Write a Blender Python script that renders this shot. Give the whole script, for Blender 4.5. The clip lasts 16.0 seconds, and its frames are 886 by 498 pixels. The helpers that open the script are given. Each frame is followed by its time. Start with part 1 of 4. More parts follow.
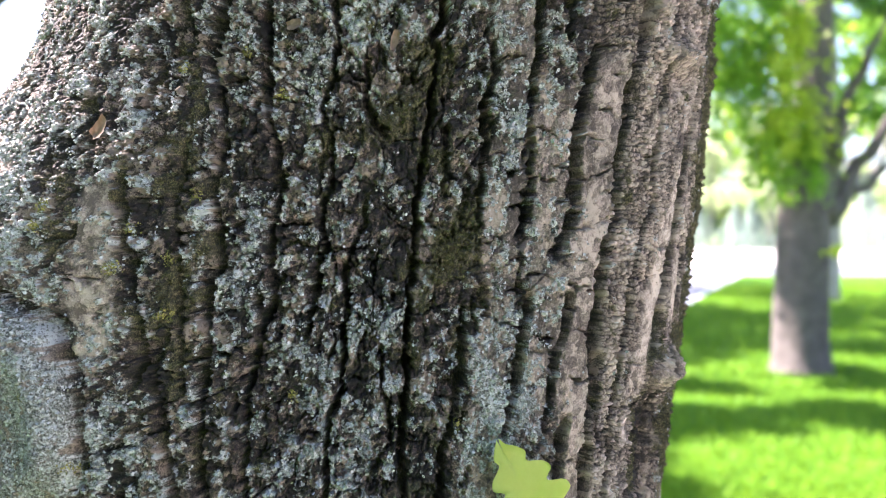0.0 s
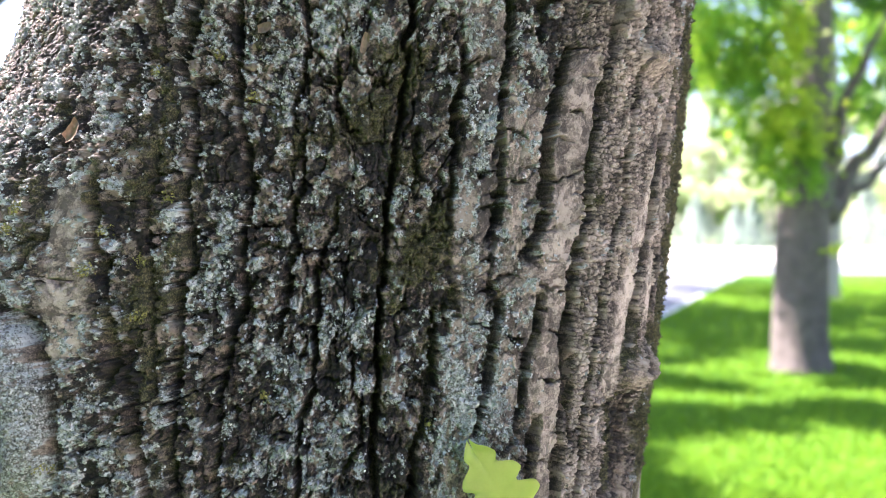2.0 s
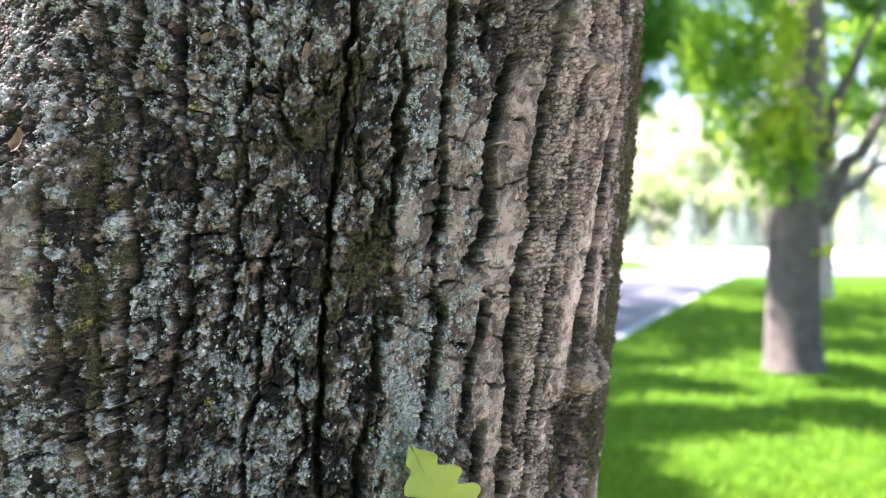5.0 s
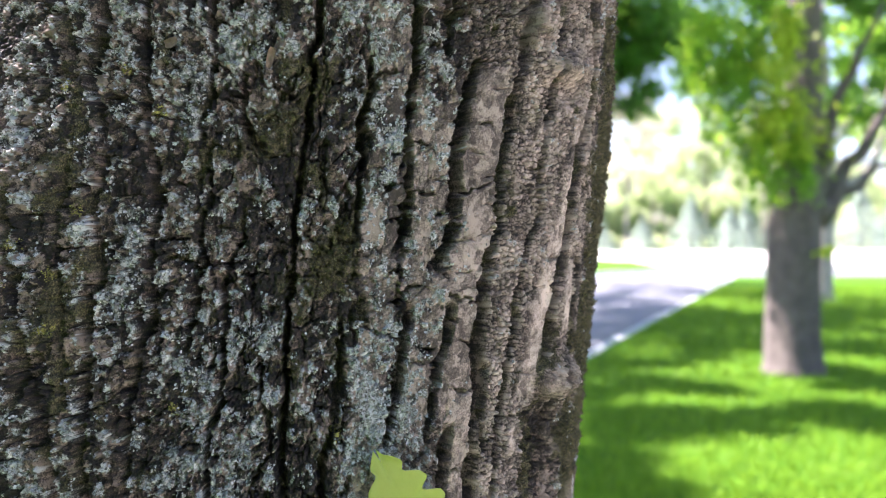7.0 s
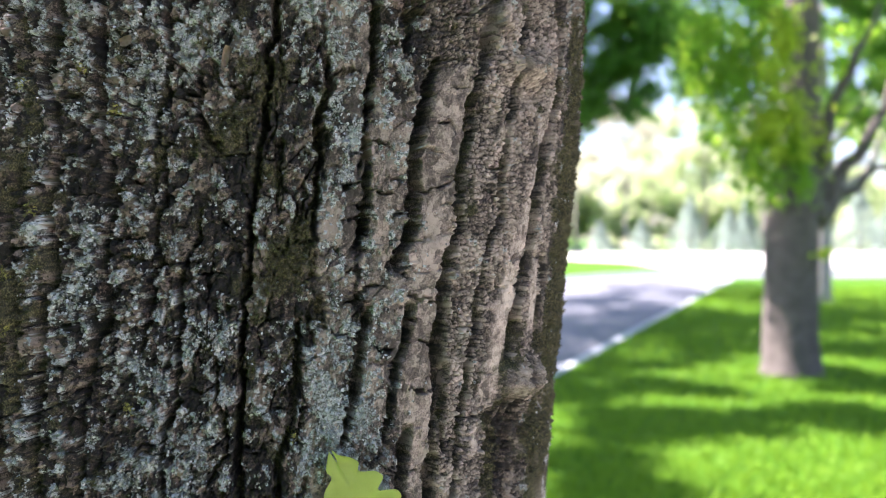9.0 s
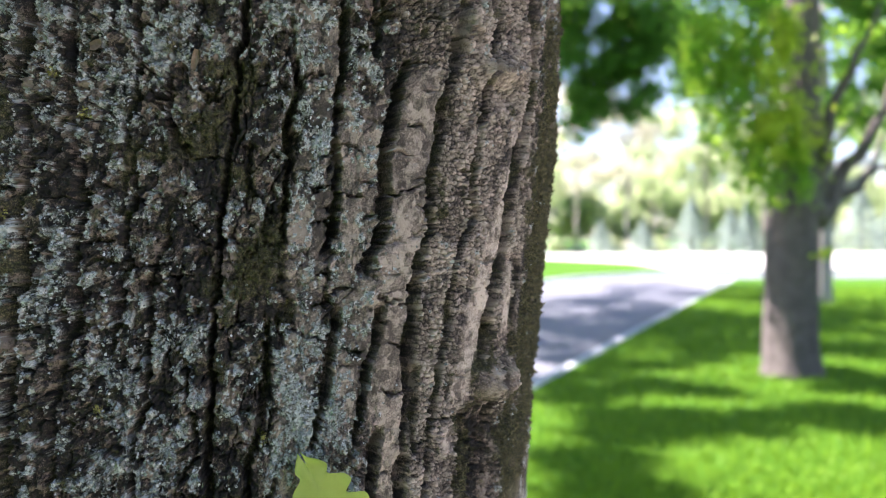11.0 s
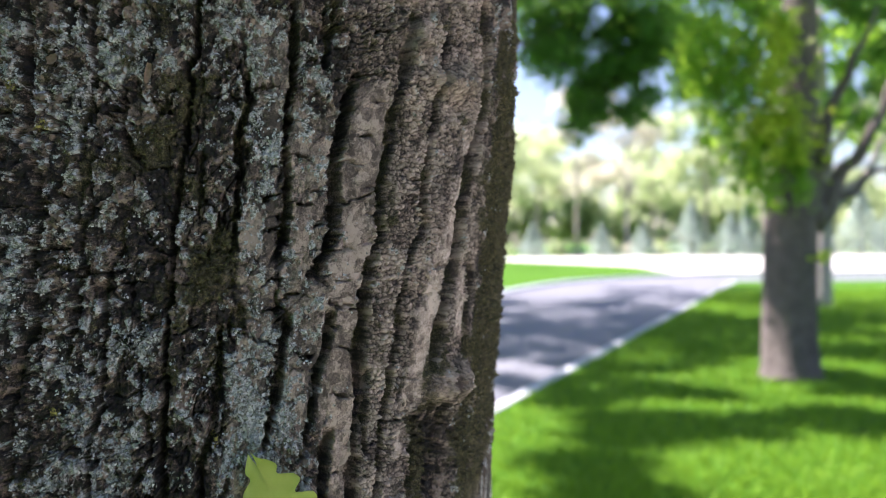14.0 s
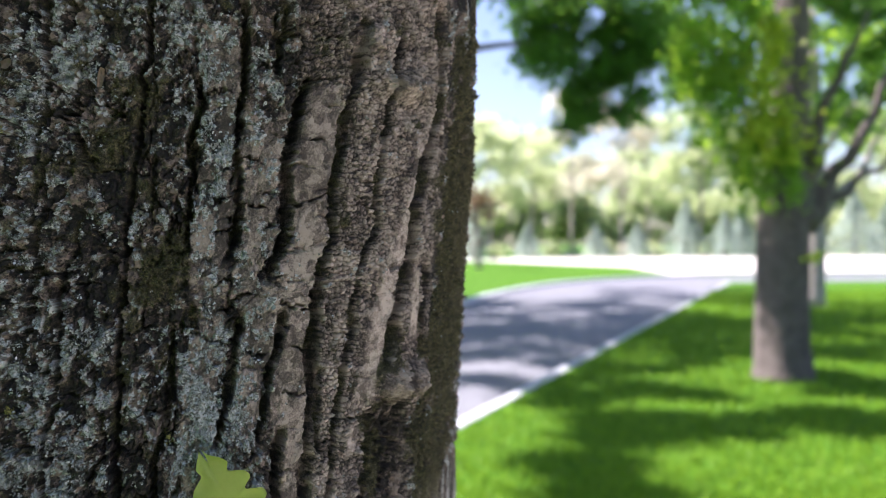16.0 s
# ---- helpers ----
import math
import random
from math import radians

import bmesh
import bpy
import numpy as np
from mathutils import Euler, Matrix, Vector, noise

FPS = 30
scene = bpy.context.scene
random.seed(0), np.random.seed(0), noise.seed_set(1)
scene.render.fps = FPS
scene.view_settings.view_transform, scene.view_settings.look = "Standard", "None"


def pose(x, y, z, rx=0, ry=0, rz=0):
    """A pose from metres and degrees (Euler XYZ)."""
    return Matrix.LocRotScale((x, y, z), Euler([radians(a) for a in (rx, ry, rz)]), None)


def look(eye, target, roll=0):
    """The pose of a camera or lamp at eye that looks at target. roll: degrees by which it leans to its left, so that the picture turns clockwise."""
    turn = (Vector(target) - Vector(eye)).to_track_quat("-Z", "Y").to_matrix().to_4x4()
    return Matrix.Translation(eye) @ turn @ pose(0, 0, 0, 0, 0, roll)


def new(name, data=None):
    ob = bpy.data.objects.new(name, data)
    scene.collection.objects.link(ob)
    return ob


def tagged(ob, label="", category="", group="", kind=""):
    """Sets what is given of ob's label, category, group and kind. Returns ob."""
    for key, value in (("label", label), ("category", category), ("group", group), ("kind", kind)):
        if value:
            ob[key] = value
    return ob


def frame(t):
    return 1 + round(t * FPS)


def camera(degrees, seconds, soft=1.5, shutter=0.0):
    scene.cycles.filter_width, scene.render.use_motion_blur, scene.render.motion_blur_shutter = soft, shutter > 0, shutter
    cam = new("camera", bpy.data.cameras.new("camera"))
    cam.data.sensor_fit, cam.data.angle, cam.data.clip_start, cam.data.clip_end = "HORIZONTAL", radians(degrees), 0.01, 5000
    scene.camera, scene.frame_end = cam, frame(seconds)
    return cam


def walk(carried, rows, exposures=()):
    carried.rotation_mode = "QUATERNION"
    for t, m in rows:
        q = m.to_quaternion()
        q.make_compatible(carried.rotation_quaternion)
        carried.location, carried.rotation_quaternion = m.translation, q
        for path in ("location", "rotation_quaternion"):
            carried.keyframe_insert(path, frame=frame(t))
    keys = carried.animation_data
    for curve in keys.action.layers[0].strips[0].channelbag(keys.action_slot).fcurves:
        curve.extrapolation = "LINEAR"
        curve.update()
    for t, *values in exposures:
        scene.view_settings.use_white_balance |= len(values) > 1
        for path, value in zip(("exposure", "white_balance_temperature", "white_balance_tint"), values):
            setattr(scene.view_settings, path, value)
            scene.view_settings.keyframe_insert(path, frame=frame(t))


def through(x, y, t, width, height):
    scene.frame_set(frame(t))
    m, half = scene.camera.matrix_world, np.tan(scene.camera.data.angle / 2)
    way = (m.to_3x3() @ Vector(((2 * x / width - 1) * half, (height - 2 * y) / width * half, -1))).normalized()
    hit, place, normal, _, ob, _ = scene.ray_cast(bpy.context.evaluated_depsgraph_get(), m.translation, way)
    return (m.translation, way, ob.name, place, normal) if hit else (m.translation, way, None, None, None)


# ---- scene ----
cam = camera(56.0, 16.0, 0.8)
cam.data.dof.use_dof = True
cam.data.dof.focus_distance = 0.353
cam.data.dof.aperture_fstop = 8.3
PATH = [
    (0, (0.07, -0.047, 1.765), (0.054, 1.952, 1.731), 0.1),
    (0.5, (0.072, -0.047, 1.765), (0.057, 1.952, 1.727), 0.1),
    (1, (0.076, -0.047, 1.765), (0.06, 1.953, 1.727), 0.0),
    (1.5, (0.079, -0.048, 1.766), (0.062, 1.952, 1.729), -0.0),
    (2, (0.082, -0.049, 1.766), (0.065, 1.95, 1.73), -0.0),
    (2.5, (0.086, -0.05, 1.767), (0.07, 1.949, 1.732), -0.1),
    (3, (0.09, -0.051, 1.767), (0.077, 1.949, 1.733), -0.2),
    (3.5, (0.094, -0.051, 1.767), (0.083, 1.948, 1.736), -0.2),
    (4, (0.098, -0.052, 1.767), (0.091, 1.948, 1.736), -0.2),
    (6.5, (0.113, -0.053, 1.769), (0.108, 1.947, 1.742), -0.3),
    (7, (0.118, -0.052, 1.769), (0.112, 1.947, 1.743), -0.3),
    (7.5, (0.122, -0.052, 1.769), (0.117, 1.948, 1.744), -0.3),
    (8, (0.127, -0.051, 1.768), (0.122, 1.949, 1.745), -0.3),
    (8.5, (0.131, -0.051, 1.768), (0.127, 1.949, 1.746), -0.2),
    (9, (0.135, -0.05, 1.768), (0.131, 1.949, 1.746), -0.3),
    (11.5, (0.152, -0.052, 1.769), (0.144, 1.948, 1.749), -0.3),
    (12, (0.156, -0.053, 1.769), (0.147, 1.946, 1.751), -0.3),
    (12.5, (0.159, -0.055, 1.769), (0.151, 1.945, 1.752), -0.3),
    (13, (0.163, -0.058, 1.77), (0.154, 1.942, 1.754), -0.3),
    (13.5, (0.166, -0.06, 1.771), (0.158, 1.94, 1.756), -0.4),
    (14, (0.171, -0.062, 1.77), (0.163, 1.938, 1.758), -0.5),
    (14.5, (0.176, -0.064, 1.771), (0.168, 1.936, 1.759), -0.5),
    (15, (0.182, -0.066, 1.77), (0.176, 1.934, 1.759), -0.5),
    (15.5, (0.186, -0.067, 1.77), (0.186, 1.933, 1.76), -0.5),
    (16, (0.191, -0.069, 1.77), (0.195, 1.931, 1.76), -0.5),
]
walk(cam, [(t, look(eye, target, roll)) for t, eye, target, roll in PATH], [(0, 3.06, 6250, 32), (7, 2.72, 6250, 32), (12, 2.27, 6200, 29), (16, 1.89, 6200, 29)])

# ---- world and light ----
SUN_TO = Vector((-0.62, 0.25, 0.76)).normalized()
world = bpy.data.worlds.new("sky_world")
scene.world = world
world.use_nodes = True
wn = world.node_tree.nodes
sky = wn.new("ShaderNodeTexSky")
sky.sky_type = "NISHITA"
sky.sun_disc = False
sky.sun_elevation = math.asin(SUN_TO.z)
sky.sun_rotation = math.atan2(SUN_TO.x, SUN_TO.y)
wn["Background"].inputs["Strength"].default_value = 0.068
world.node_tree.links.new(sky.outputs["Color"], wn["Background"].inputs["Color"])
sun = new("sun", bpy.data.lights.new("sun", "SUN"))
sun.data.energy = 5.0
sun.data.angle = radians(0.53)
sun.data.color = (1.0, 0.94, 0.82)
sun.matrix_world = look(SUN_TO * 50, (0, 0, 0))


# ---- materials ----
def material(name, rough=0.85, metal=0.0):
    m = bpy.data.materials.new(name)
    m.use_nodes = True
    b = m.node_tree.nodes["Principled BSDF"]
    b.inputs["Roughness"].default_value = rough
    b.inputs["Metallic"].default_value = metal
    return m, m.node_tree.nodes, m.node_tree.links, b


def tex_noise(n, l, scale, detail=5, rough=0.6, coord=None):
    t = n.new("ShaderNodeTexNoise")
    t.inputs["Scale"].default_value = scale
    t.inputs["Detail"].default_value = detail
    t.inputs["Roughness"].default_value = rough
    if coord is None:
        coord = n.new("ShaderNodeTexCoord").outputs["Object"]
    l.new(coord, t.inputs["Vector"])
    return t.outputs["Fac"]


def ramp(n, l, fac, stops):
    r = n.new("ShaderNodeValToRGB")
    e = r.color_ramp.elements
    while len(e) < len(stops):
        e.new(0.5)
    for i, (p, c) in enumerate(stops):
        e[i].position = p
        e[i].color = (*c, 1) if len(c) == 3 else (c[0], c[0], c[0], 1)
    l.new(fac, r.inputs["Fac"])
    return r.outputs["Color"]


def mix(n, l, fac, a, b, mode="MIX"):
    m = n.new("ShaderNodeMix")
    m.data_type = "RGBA"
    m.blend_type = mode
    for sock, v in ((m.inputs[0], fac), (m.inputs[6], a), (m.inputs[7], b)):
        if isinstance(v, (int, float)):
            sock.default_value = v
        elif isinstance(v, tuple):
            sock.default_value = (*v, 1)
        else:
            l.new(v, sock)
    return m.outputs[2]


def bump(n, l, b, height, strength, dist):
    k = n.new("ShaderNodeBump")
    k.inputs["Strength"].default_value = strength
    k.inputs["Distance"].default_value = dist
    l.new(height, k.inputs["Height"])
    l.new(k.outputs["Normal"], b.inputs["Normal"])


def simple(name, dark, light, scale, rough=0.85, relief=0.01, fine=6.0):
    """A two-tone surface: broad stains, fine grain and a little relief."""
    m, n, l, b = material(name, rough)
    broad = tex_noise(n, l, scale, 4)
    grain = tex_noise(n, l, scale * fine, 6, 0.7)
    c = mix(n, l, 0.5, ramp(n, l, broad, [(0.3, dark), (0.7, light)]), ramp(n, l, grain, [(0.3, dark), (0.7, light)]))
    l.new(c, b.inputs["Base Color"])
    bump(n, l, b, grain, 0.6, relief)
    return m


def leafy(name, dark, light, through=0.45, glow=(0.35, 0.5, 0.03)):
    """Leaves: each one its own tone, and some light passing through."""
    m, n, l, b = material(name, 0.5)
    g = n.new("ShaderNodeNewGeometry")
    c = ramp(n, l, g.outputs["Random Per Island"], [(0.0, dark), (0.7, light), (1.0, tuple(1.35 * v for v in light))])
    l.new(c, b.inputs["Base Color"])
    t = n.new("ShaderNodeBsdfTranslucent")
    l.new(mix(n, l, 0.5, c, glow), t.inputs["Color"])
    s = n.new("ShaderNodeMixShader")
    s.inputs[0].default_value = through
    l.new(b.outputs[0], s.inputs[1])
    l.new(t.outputs[0], s.inputs[2])
    l.new(s.outputs[0], n["Material Output"].inputs["Surface"])
    return m


LAWN = simple("lawn_turf", (0.026, 0.1, 0.006), (0.076, 0.18, 0.012), 2.0, 0.95, 0.03, 20)
LAWN.node_tree.nodes["Principled BSDF"].inputs["Specular IOR Level"].default_value = 0.1
ASPHALT = simple("asphalt", (0.115, 0.124, 0.146), (0.17, 0.18, 0.205), 1.2, 0.85, 0.004, 60)
CONCRETE = simple("pale_concrete", (0.46, 0.445, 0.41), (0.62, 0.6, 0.565), 1.5, 0.85, 0.004, 30)
KERB = simple("kerb_concrete", (0.36, 0.39, 0.42), (0.48, 0.51, 0.54), 3.0, 0.8, 0.003, 20)
GREYBARK = simple("grey_bark", (0.045, 0.038, 0.034), (0.155, 0.134, 0.122), 7.0, 0.95, 0.03, 4)
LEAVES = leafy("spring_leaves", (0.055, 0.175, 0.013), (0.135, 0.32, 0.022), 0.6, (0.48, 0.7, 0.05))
# Dark green; within the lawn tree a darker copy that paints its shade.
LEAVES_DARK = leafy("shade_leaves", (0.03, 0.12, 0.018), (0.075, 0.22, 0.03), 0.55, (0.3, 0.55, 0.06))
# Far leaves lightened beyond their own green: distance haze put into the colour.
LEAVES_FAR = leafy("hazed_spring_leaves", (0.28, 0.36, 0.18), (0.44, 0.52, 0.31), 0.75, (0.75, 0.82, 0.5))
# Paler, yellower copy of the leaf green: sunlight painted into the leaves.
LEAVES_YELLOW = leafy("sunlit_green_leaves", (0.2, 0.34, 0.018), (0.44, 0.56, 0.045), 0.6, (0.6, 0.7, 0.05))
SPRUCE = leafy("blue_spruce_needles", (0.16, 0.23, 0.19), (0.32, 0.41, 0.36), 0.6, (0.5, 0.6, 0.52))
# Tan raised the same way, so haze is part of this colour too.
TAN = leafy("hazed_dry_tan_leaves", (0.46, 0.45, 0.34), (0.6, 0.58, 0.47), 0.72, (0.88, 0.86, 0.75))
PALEBARK = simple("pale_bark", (0.22, 0.2, 0.18), (0.42, 0.38, 0.35), 7.0, 0.9, 0.02, 4)

# bark of the near trunk: brown cork, blue-grey lichen, moss and yellow lichen
def bark_material():
    m, n, l, b = material("lichened_bark", 0.74)
    co = n.new("ShaderNodeTexCoord").outputs["Object"]
    at = n.new("ShaderNodeAttribute")
    at.attribute_name = "bark"
    sep = n.new("ShaderNodeSeparateColor")
    l.new(at.outputs["Color"], sep.inputs[0])
    broad = tex_noise(n, l, 16, 4, 0.6, co)
    mid = tex_noise(n, l, 90, 6, 0.7, co)
    fine = tex_noise(n, l, 420, 6, 0.75, co)
    grit = tex_noise(n, l, 1300, 4, 0.75, co)
    tone = mix(n, l, 0.7, at.outputs["Alpha"], mix(n, l, 0.5, fine, grit))
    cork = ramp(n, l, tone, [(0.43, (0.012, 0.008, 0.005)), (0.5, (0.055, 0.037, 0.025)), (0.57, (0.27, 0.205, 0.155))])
    # Bare tan bark, raised further to stand in for light on the east flank.
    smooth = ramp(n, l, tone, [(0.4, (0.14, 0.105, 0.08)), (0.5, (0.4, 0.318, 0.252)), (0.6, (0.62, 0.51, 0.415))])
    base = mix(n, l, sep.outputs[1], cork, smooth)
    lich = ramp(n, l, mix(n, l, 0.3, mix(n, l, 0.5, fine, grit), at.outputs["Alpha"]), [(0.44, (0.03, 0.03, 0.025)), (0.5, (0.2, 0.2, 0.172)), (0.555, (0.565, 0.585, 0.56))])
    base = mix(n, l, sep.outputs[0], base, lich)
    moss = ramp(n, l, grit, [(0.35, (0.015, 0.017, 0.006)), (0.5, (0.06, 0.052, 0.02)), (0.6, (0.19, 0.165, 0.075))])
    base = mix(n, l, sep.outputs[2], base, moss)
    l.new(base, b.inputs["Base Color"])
    bump(n, l, b, mix(n, l, 0.5, fine, grit), 1.0, 0.003)
    return m


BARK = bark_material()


# ---- building helpers ----
def mesh_object(name, verts, faces, mat, smooth=False):
    me = bpy.data.meshes.new(name)
    verts = np.asarray(verts, dtype=np.float32)
    if isinstance(faces, np.ndarray):
        k = faces.shape[1]
        me.vertices.add(len(verts))
        me.vertices.foreach_set("co", verts.ravel())
        me.loops.add(faces.size)
        me.loops.foreach_set("vertex_index", faces.astype(np.int32).ravel())
        me.polygons.add(len(faces))
        me.polygons.foreach_set("loop_start", np.arange(0, faces.size, k, dtype=np.int32))
        me.polygons.foreach_set("loop_total", np.full(len(faces), k, dtype=np.int32))
        me.update(calc_edges=True)
    else:
        me.from_pydata([tuple(v) for v in verts], [], faces)
    me.validate()
    if smooth:
        me.polygons.foreach_set("use_smooth", np.ones(len(me.polygons), dtype=bool))
    me.materials.append(mat)
    return new(name, me)


def under(ob, parent):
    ob.parent = parent
    return ob


def slab(name, outline, z0, z1, mat):
    """A flat slab over an outline, from z0 up to z1."""
    k = len(outline)
    v = [(x, y, z1) for x, y in outline] + [(x, y, z0) for x, y in outline]
    f = [list(range(k))] + [[i, i + k, (i + 1) % k + k, (i + 1) % k] for i in range(k)]
    return mesh_object(name, v, f, mat)


def lattice(shape, seed):
    return np.random.default_rng(seed).random(shape).astype(np.float32)


TABLE = lattice((256, 256), 7)


def vnoise(x, y, seed=0):
    """Smooth value noise, 0 to 1."""
    x = x + 37.3 * seed
    y = y + 91.7 * seed
    xi, yi = np.floor(x).astype(int), np.floor(y).astype(int)
    fx, fy = x - xi, y - yi
    fx, fy = fx * fx * fx * (fx * (fx * 6 - 15) + 10), fy * fy * fy * (fy * (fy * 6 - 15) + 10)
    a, b = TABLE[xi % 256, yi % 256], TABLE[(xi + 1) % 256, yi % 256]
    c, d = TABLE[xi % 256, (yi + 1) % 256], TABLE[(xi + 1) % 256, (yi + 1) % 256]
    return (a + (b - a) * fx) * (1 - fy) + (c + (d - c) * fx) * fy


def fbm(x, y, octaves=4, seed=0, gain=0.5):
    total, amp, norm = 0, 1.0, 0
    for o in range(octaves):
        total = total + amp * vnoise(x * 2 ** o, y * 2 ** o, seed + o * 3)
        norm += amp
        amp *= gain
    return total / norm


def smoothstep(a, b, x):
    t = np.clip((x - a) / (b - a), 0, 1)
    return t * t * (3 - 2 * t)


def tube(name, points, radii, mat, sides=14, rough=0.0, seed=0):
    """A tapered limb along points, with an uneven bark outline."""
    pts = [Vector(p) for p in points]
    v, f = [], []
    x = Vector((1, 0, 0))
    for i, p in enumerate(pts):
        d = (pts[min(i + 1, len(pts) - 1)] - pts[max(i - 1, 0)]).normalized()
        x = (x - d * x.dot(d)).normalized()
        y = d.cross(x)
        for k in range(sides):
            a = 2 * math.pi * k / sides
            r = radii[i] * (1 + rough * (noise.noise(Vector((3 * math.cos(a), 3 * math.sin(a), p.z * 0.8 + seed))) + 0.5 * math.cos(5 * a + seed + p.z)))
            v.append(p + r * (math.cos(a) * x + math.sin(a) * y))
    for i in range(len(pts) - 1):
        for k in range(sides):
            f.append([i * sides + k, i * sides + (k + 1) % sides, (i + 1) * sides + (k + 1) % sides, (i + 1) * sides + k])
    f.append(list(range(sides))[::-1])
    f.append([(len(pts) - 1) * sides + k for k in range(sides)])
    return mesh_object(name, v, f, mat, True)


def bend(a, b, steps, wobble, seed, sag=0.0):
    rng = random.Random(seed)
    a, b = Vector(a), Vector(b)
    out = []
    for i in range(steps + 1):
        t = i / steps
        w = wobble * math.sin(math.pi * t)
        out.append(a.lerp(b, t) + Vector((rng.uniform(-w, w), rng.uniform(-w, w), rng.uniform(-w, w) + sag * math.sin(math.pi * t))))
    return out


def leaf_cloud(name, centres, size, mat, seed, droop=0.35):
    """Many small folded leaves at the centres, each turned its own way."""
    rng = np.random.default_rng(seed)
    k = len(centres)
    d = rng.normal(size=(k, 3))
    d[:, 2] -= droop
    d /= np.linalg.norm(d, axis=1)[:, None]
    e = np.cross(d, rng.normal(size=(k, 3)))
    e /= np.linalg.norm(e, axis=1)[:, None]
    up = np.cross(d, e)
    s = (size * rng.uniform(0.6, 1.3, k))[:, None]
    v = np.stack([centres - d * s * 0.5, centres + e * s * 0.36 + up * s * 0.08, centres + d * s * 0.55, centres - e * s * 0.36 + up * s * 0.08], 1)
    return mesh_object(name, v.reshape(-1, 3), np.arange(4 * k).reshape(k, 4), mat)


def clumps(blobs, per, seed, spread=0.5, sprays_per=10):
    """Leaf centres: each blob (x, y, z, radius) is broken into many small sprays with gaps between."""
    rng = np.random.default_rng(seed)
    out = []
    for x, y, z, r in blobs:
        sprays = max(3, int(sprays_per * r ** 1.2))
        u = rng.normal(size=(sprays, 3))
        u /= np.linalg.norm(u, axis=1)[:, None]
        c = np.array([x, y, z]) + u * (r * rng.uniform(0.35, 1.0, sprays)[:, None] * np.array([1, 1, 0.75]))
        k = int(per * r * r)
        pick = rng.integers(0, sprays, k)
        out.append(c[pick] + rng.normal(size=(k, 3)) * spread * np.array([1, 1, 0.6]) * (0.5 + 0.5 * rng.random((k, 1))))
    return np.concatenate(out)


# ---- ground, road and kerbs ----
def road_right(y):
    return 0.35 + (y - 8.29) * 0.437


GROUND = tagged(slab("ground", [(-2500, -2500), (2500, -2500), (2500, 2500), (-2500, 2500)], -0.6, -0.12, LAWN), kind="structure")
ROAD = tagged(slab("road", [(-25, -30), (road_right(-30), -30), (road_right(37), 37), (120, 37), (120, 48), (16, 46), (-25, 46)], -0.3, -0.1, ASPHALT), kind="structure")
LAWN_EAST = tagged(slab("lawn_east", [(road_right(-30) + 0.16, -30), (60, -30), (60, 36.8), (road_right(36.8) + 0.16, 36.8)], -0.4, 0.0, LAWN), kind="structure")
LEFT_EDGE = [(-24, -30), (0.75 + (15 - 24.8) * 0.437, 15), (0.75, 24.8), (1.7, 28.5), (2.76, 31.8), (4.2, 35.4), (5.97, 38.9), (8.5, 42.0), (11.2, 44.4), (13.0, 45.3)]
LAWN_WEST = tagged(slab("lawn_west", [(-150, -30)] + [(x - 0.3, y + 0.15) for x, y in LEFT_EDGE] + [(13.0, 46.0), (14, 62), (5, 88), (-150, 92)], -0.4, 0.004, LAWN), kind="structure")
PLAZA = tagged(slab("pavement_plaza", [(-150, 92.1), (5.1, 88.1), (14.1, 62.0), (13.1, 46.1), (16, 48.1), (150, 48.1), (150, 110), (-150, 110)], -0.3, 0.0, CONCRETE), kind="structure")


def kerb_stones(line, step, width, group):
    out = []
    for (x0, y0), (x1, y1) in zip(line, line[1:]):
        length = math.hypot(x1 - x0, y1 - y0)
        k = max(1, round(length / step))
        dx, dy = (x1 - x0) / length, (y1 - y0) / length
        for i in range(k):
            a, b = length * i / k + 0.004, length * (i + 1) / k - 0.004
            bm = bmesh.new()
            bmesh.ops.create_cube(bm, size=1, matrix=Matrix.LocRotScale(((x0 + dx * (a + b) / 2), (y0 + dy * (a + b) / 2), -0.09), Euler((0, 0, math.atan2(dy, dx))), (b - a, width, 0.21)))
            bmesh.ops.bevel(bm, geom=bm.edges[:], offset=0.012, segments=1, affect="EDGES")
            me = bpy.data.meshes.new("kerb_stone")
            bm.to_mesh(me)
            bm.free()
            me.materials.append(KERB)
            out.append(tagged(new("kerb_stone", me), "pale grey concrete kerb stone along the asphalt road", "kerb", group))
    return out


KERB_R = kerb_stones([(road_right(4) + 0.08, 4), (road_right(36.9) + 0.08, 36.9)], 1.0, 0.17, "kerb by the lawn")
KERB_L = kerb_stones([(x - 0.16, y + 0.08) for x, y in LEFT_EDGE[1:]], 1.0, 0.34, "kerb across the road")

# Unseen pale slab, added to bounce warm sunlight onto the bark.
BOUNCE_SLAB = tagged(slab("bounce_slab", [(0.6, -12), (12, -12), (12, 2.6), (0.6, 2.6)], -0.2, 0.03, CONCRETE), kind="structure")

# ---- the near oak ----
TC = (0.03, 0.47)
ZC = 1.765
LEAN_AT = np.radians([-180, -90, -40, 0, 30, 65, 95, 180])
LEAN_BY = np.array([0.03, 0.0, 0.02, 0.05, 0.085, 0.135, 0.045, 0.03])


def oak_radius(phi):
    """The trunk's plan: a rounded square, flat towards the path, swollen on one side."""
    a = np.where(np.sin(phi) < 0, 0.183, 0.1755)
    e = np.where(np.sin(phi) < 0, 2.2, 2.5)
    return ((np.abs(np.sin(phi)) / a) ** e + (np.abs(np.cos(phi)) / 0.185) ** e) ** (-1 / e)


PHI_T = np.linspace(-math.pi, math.pi, 4001)
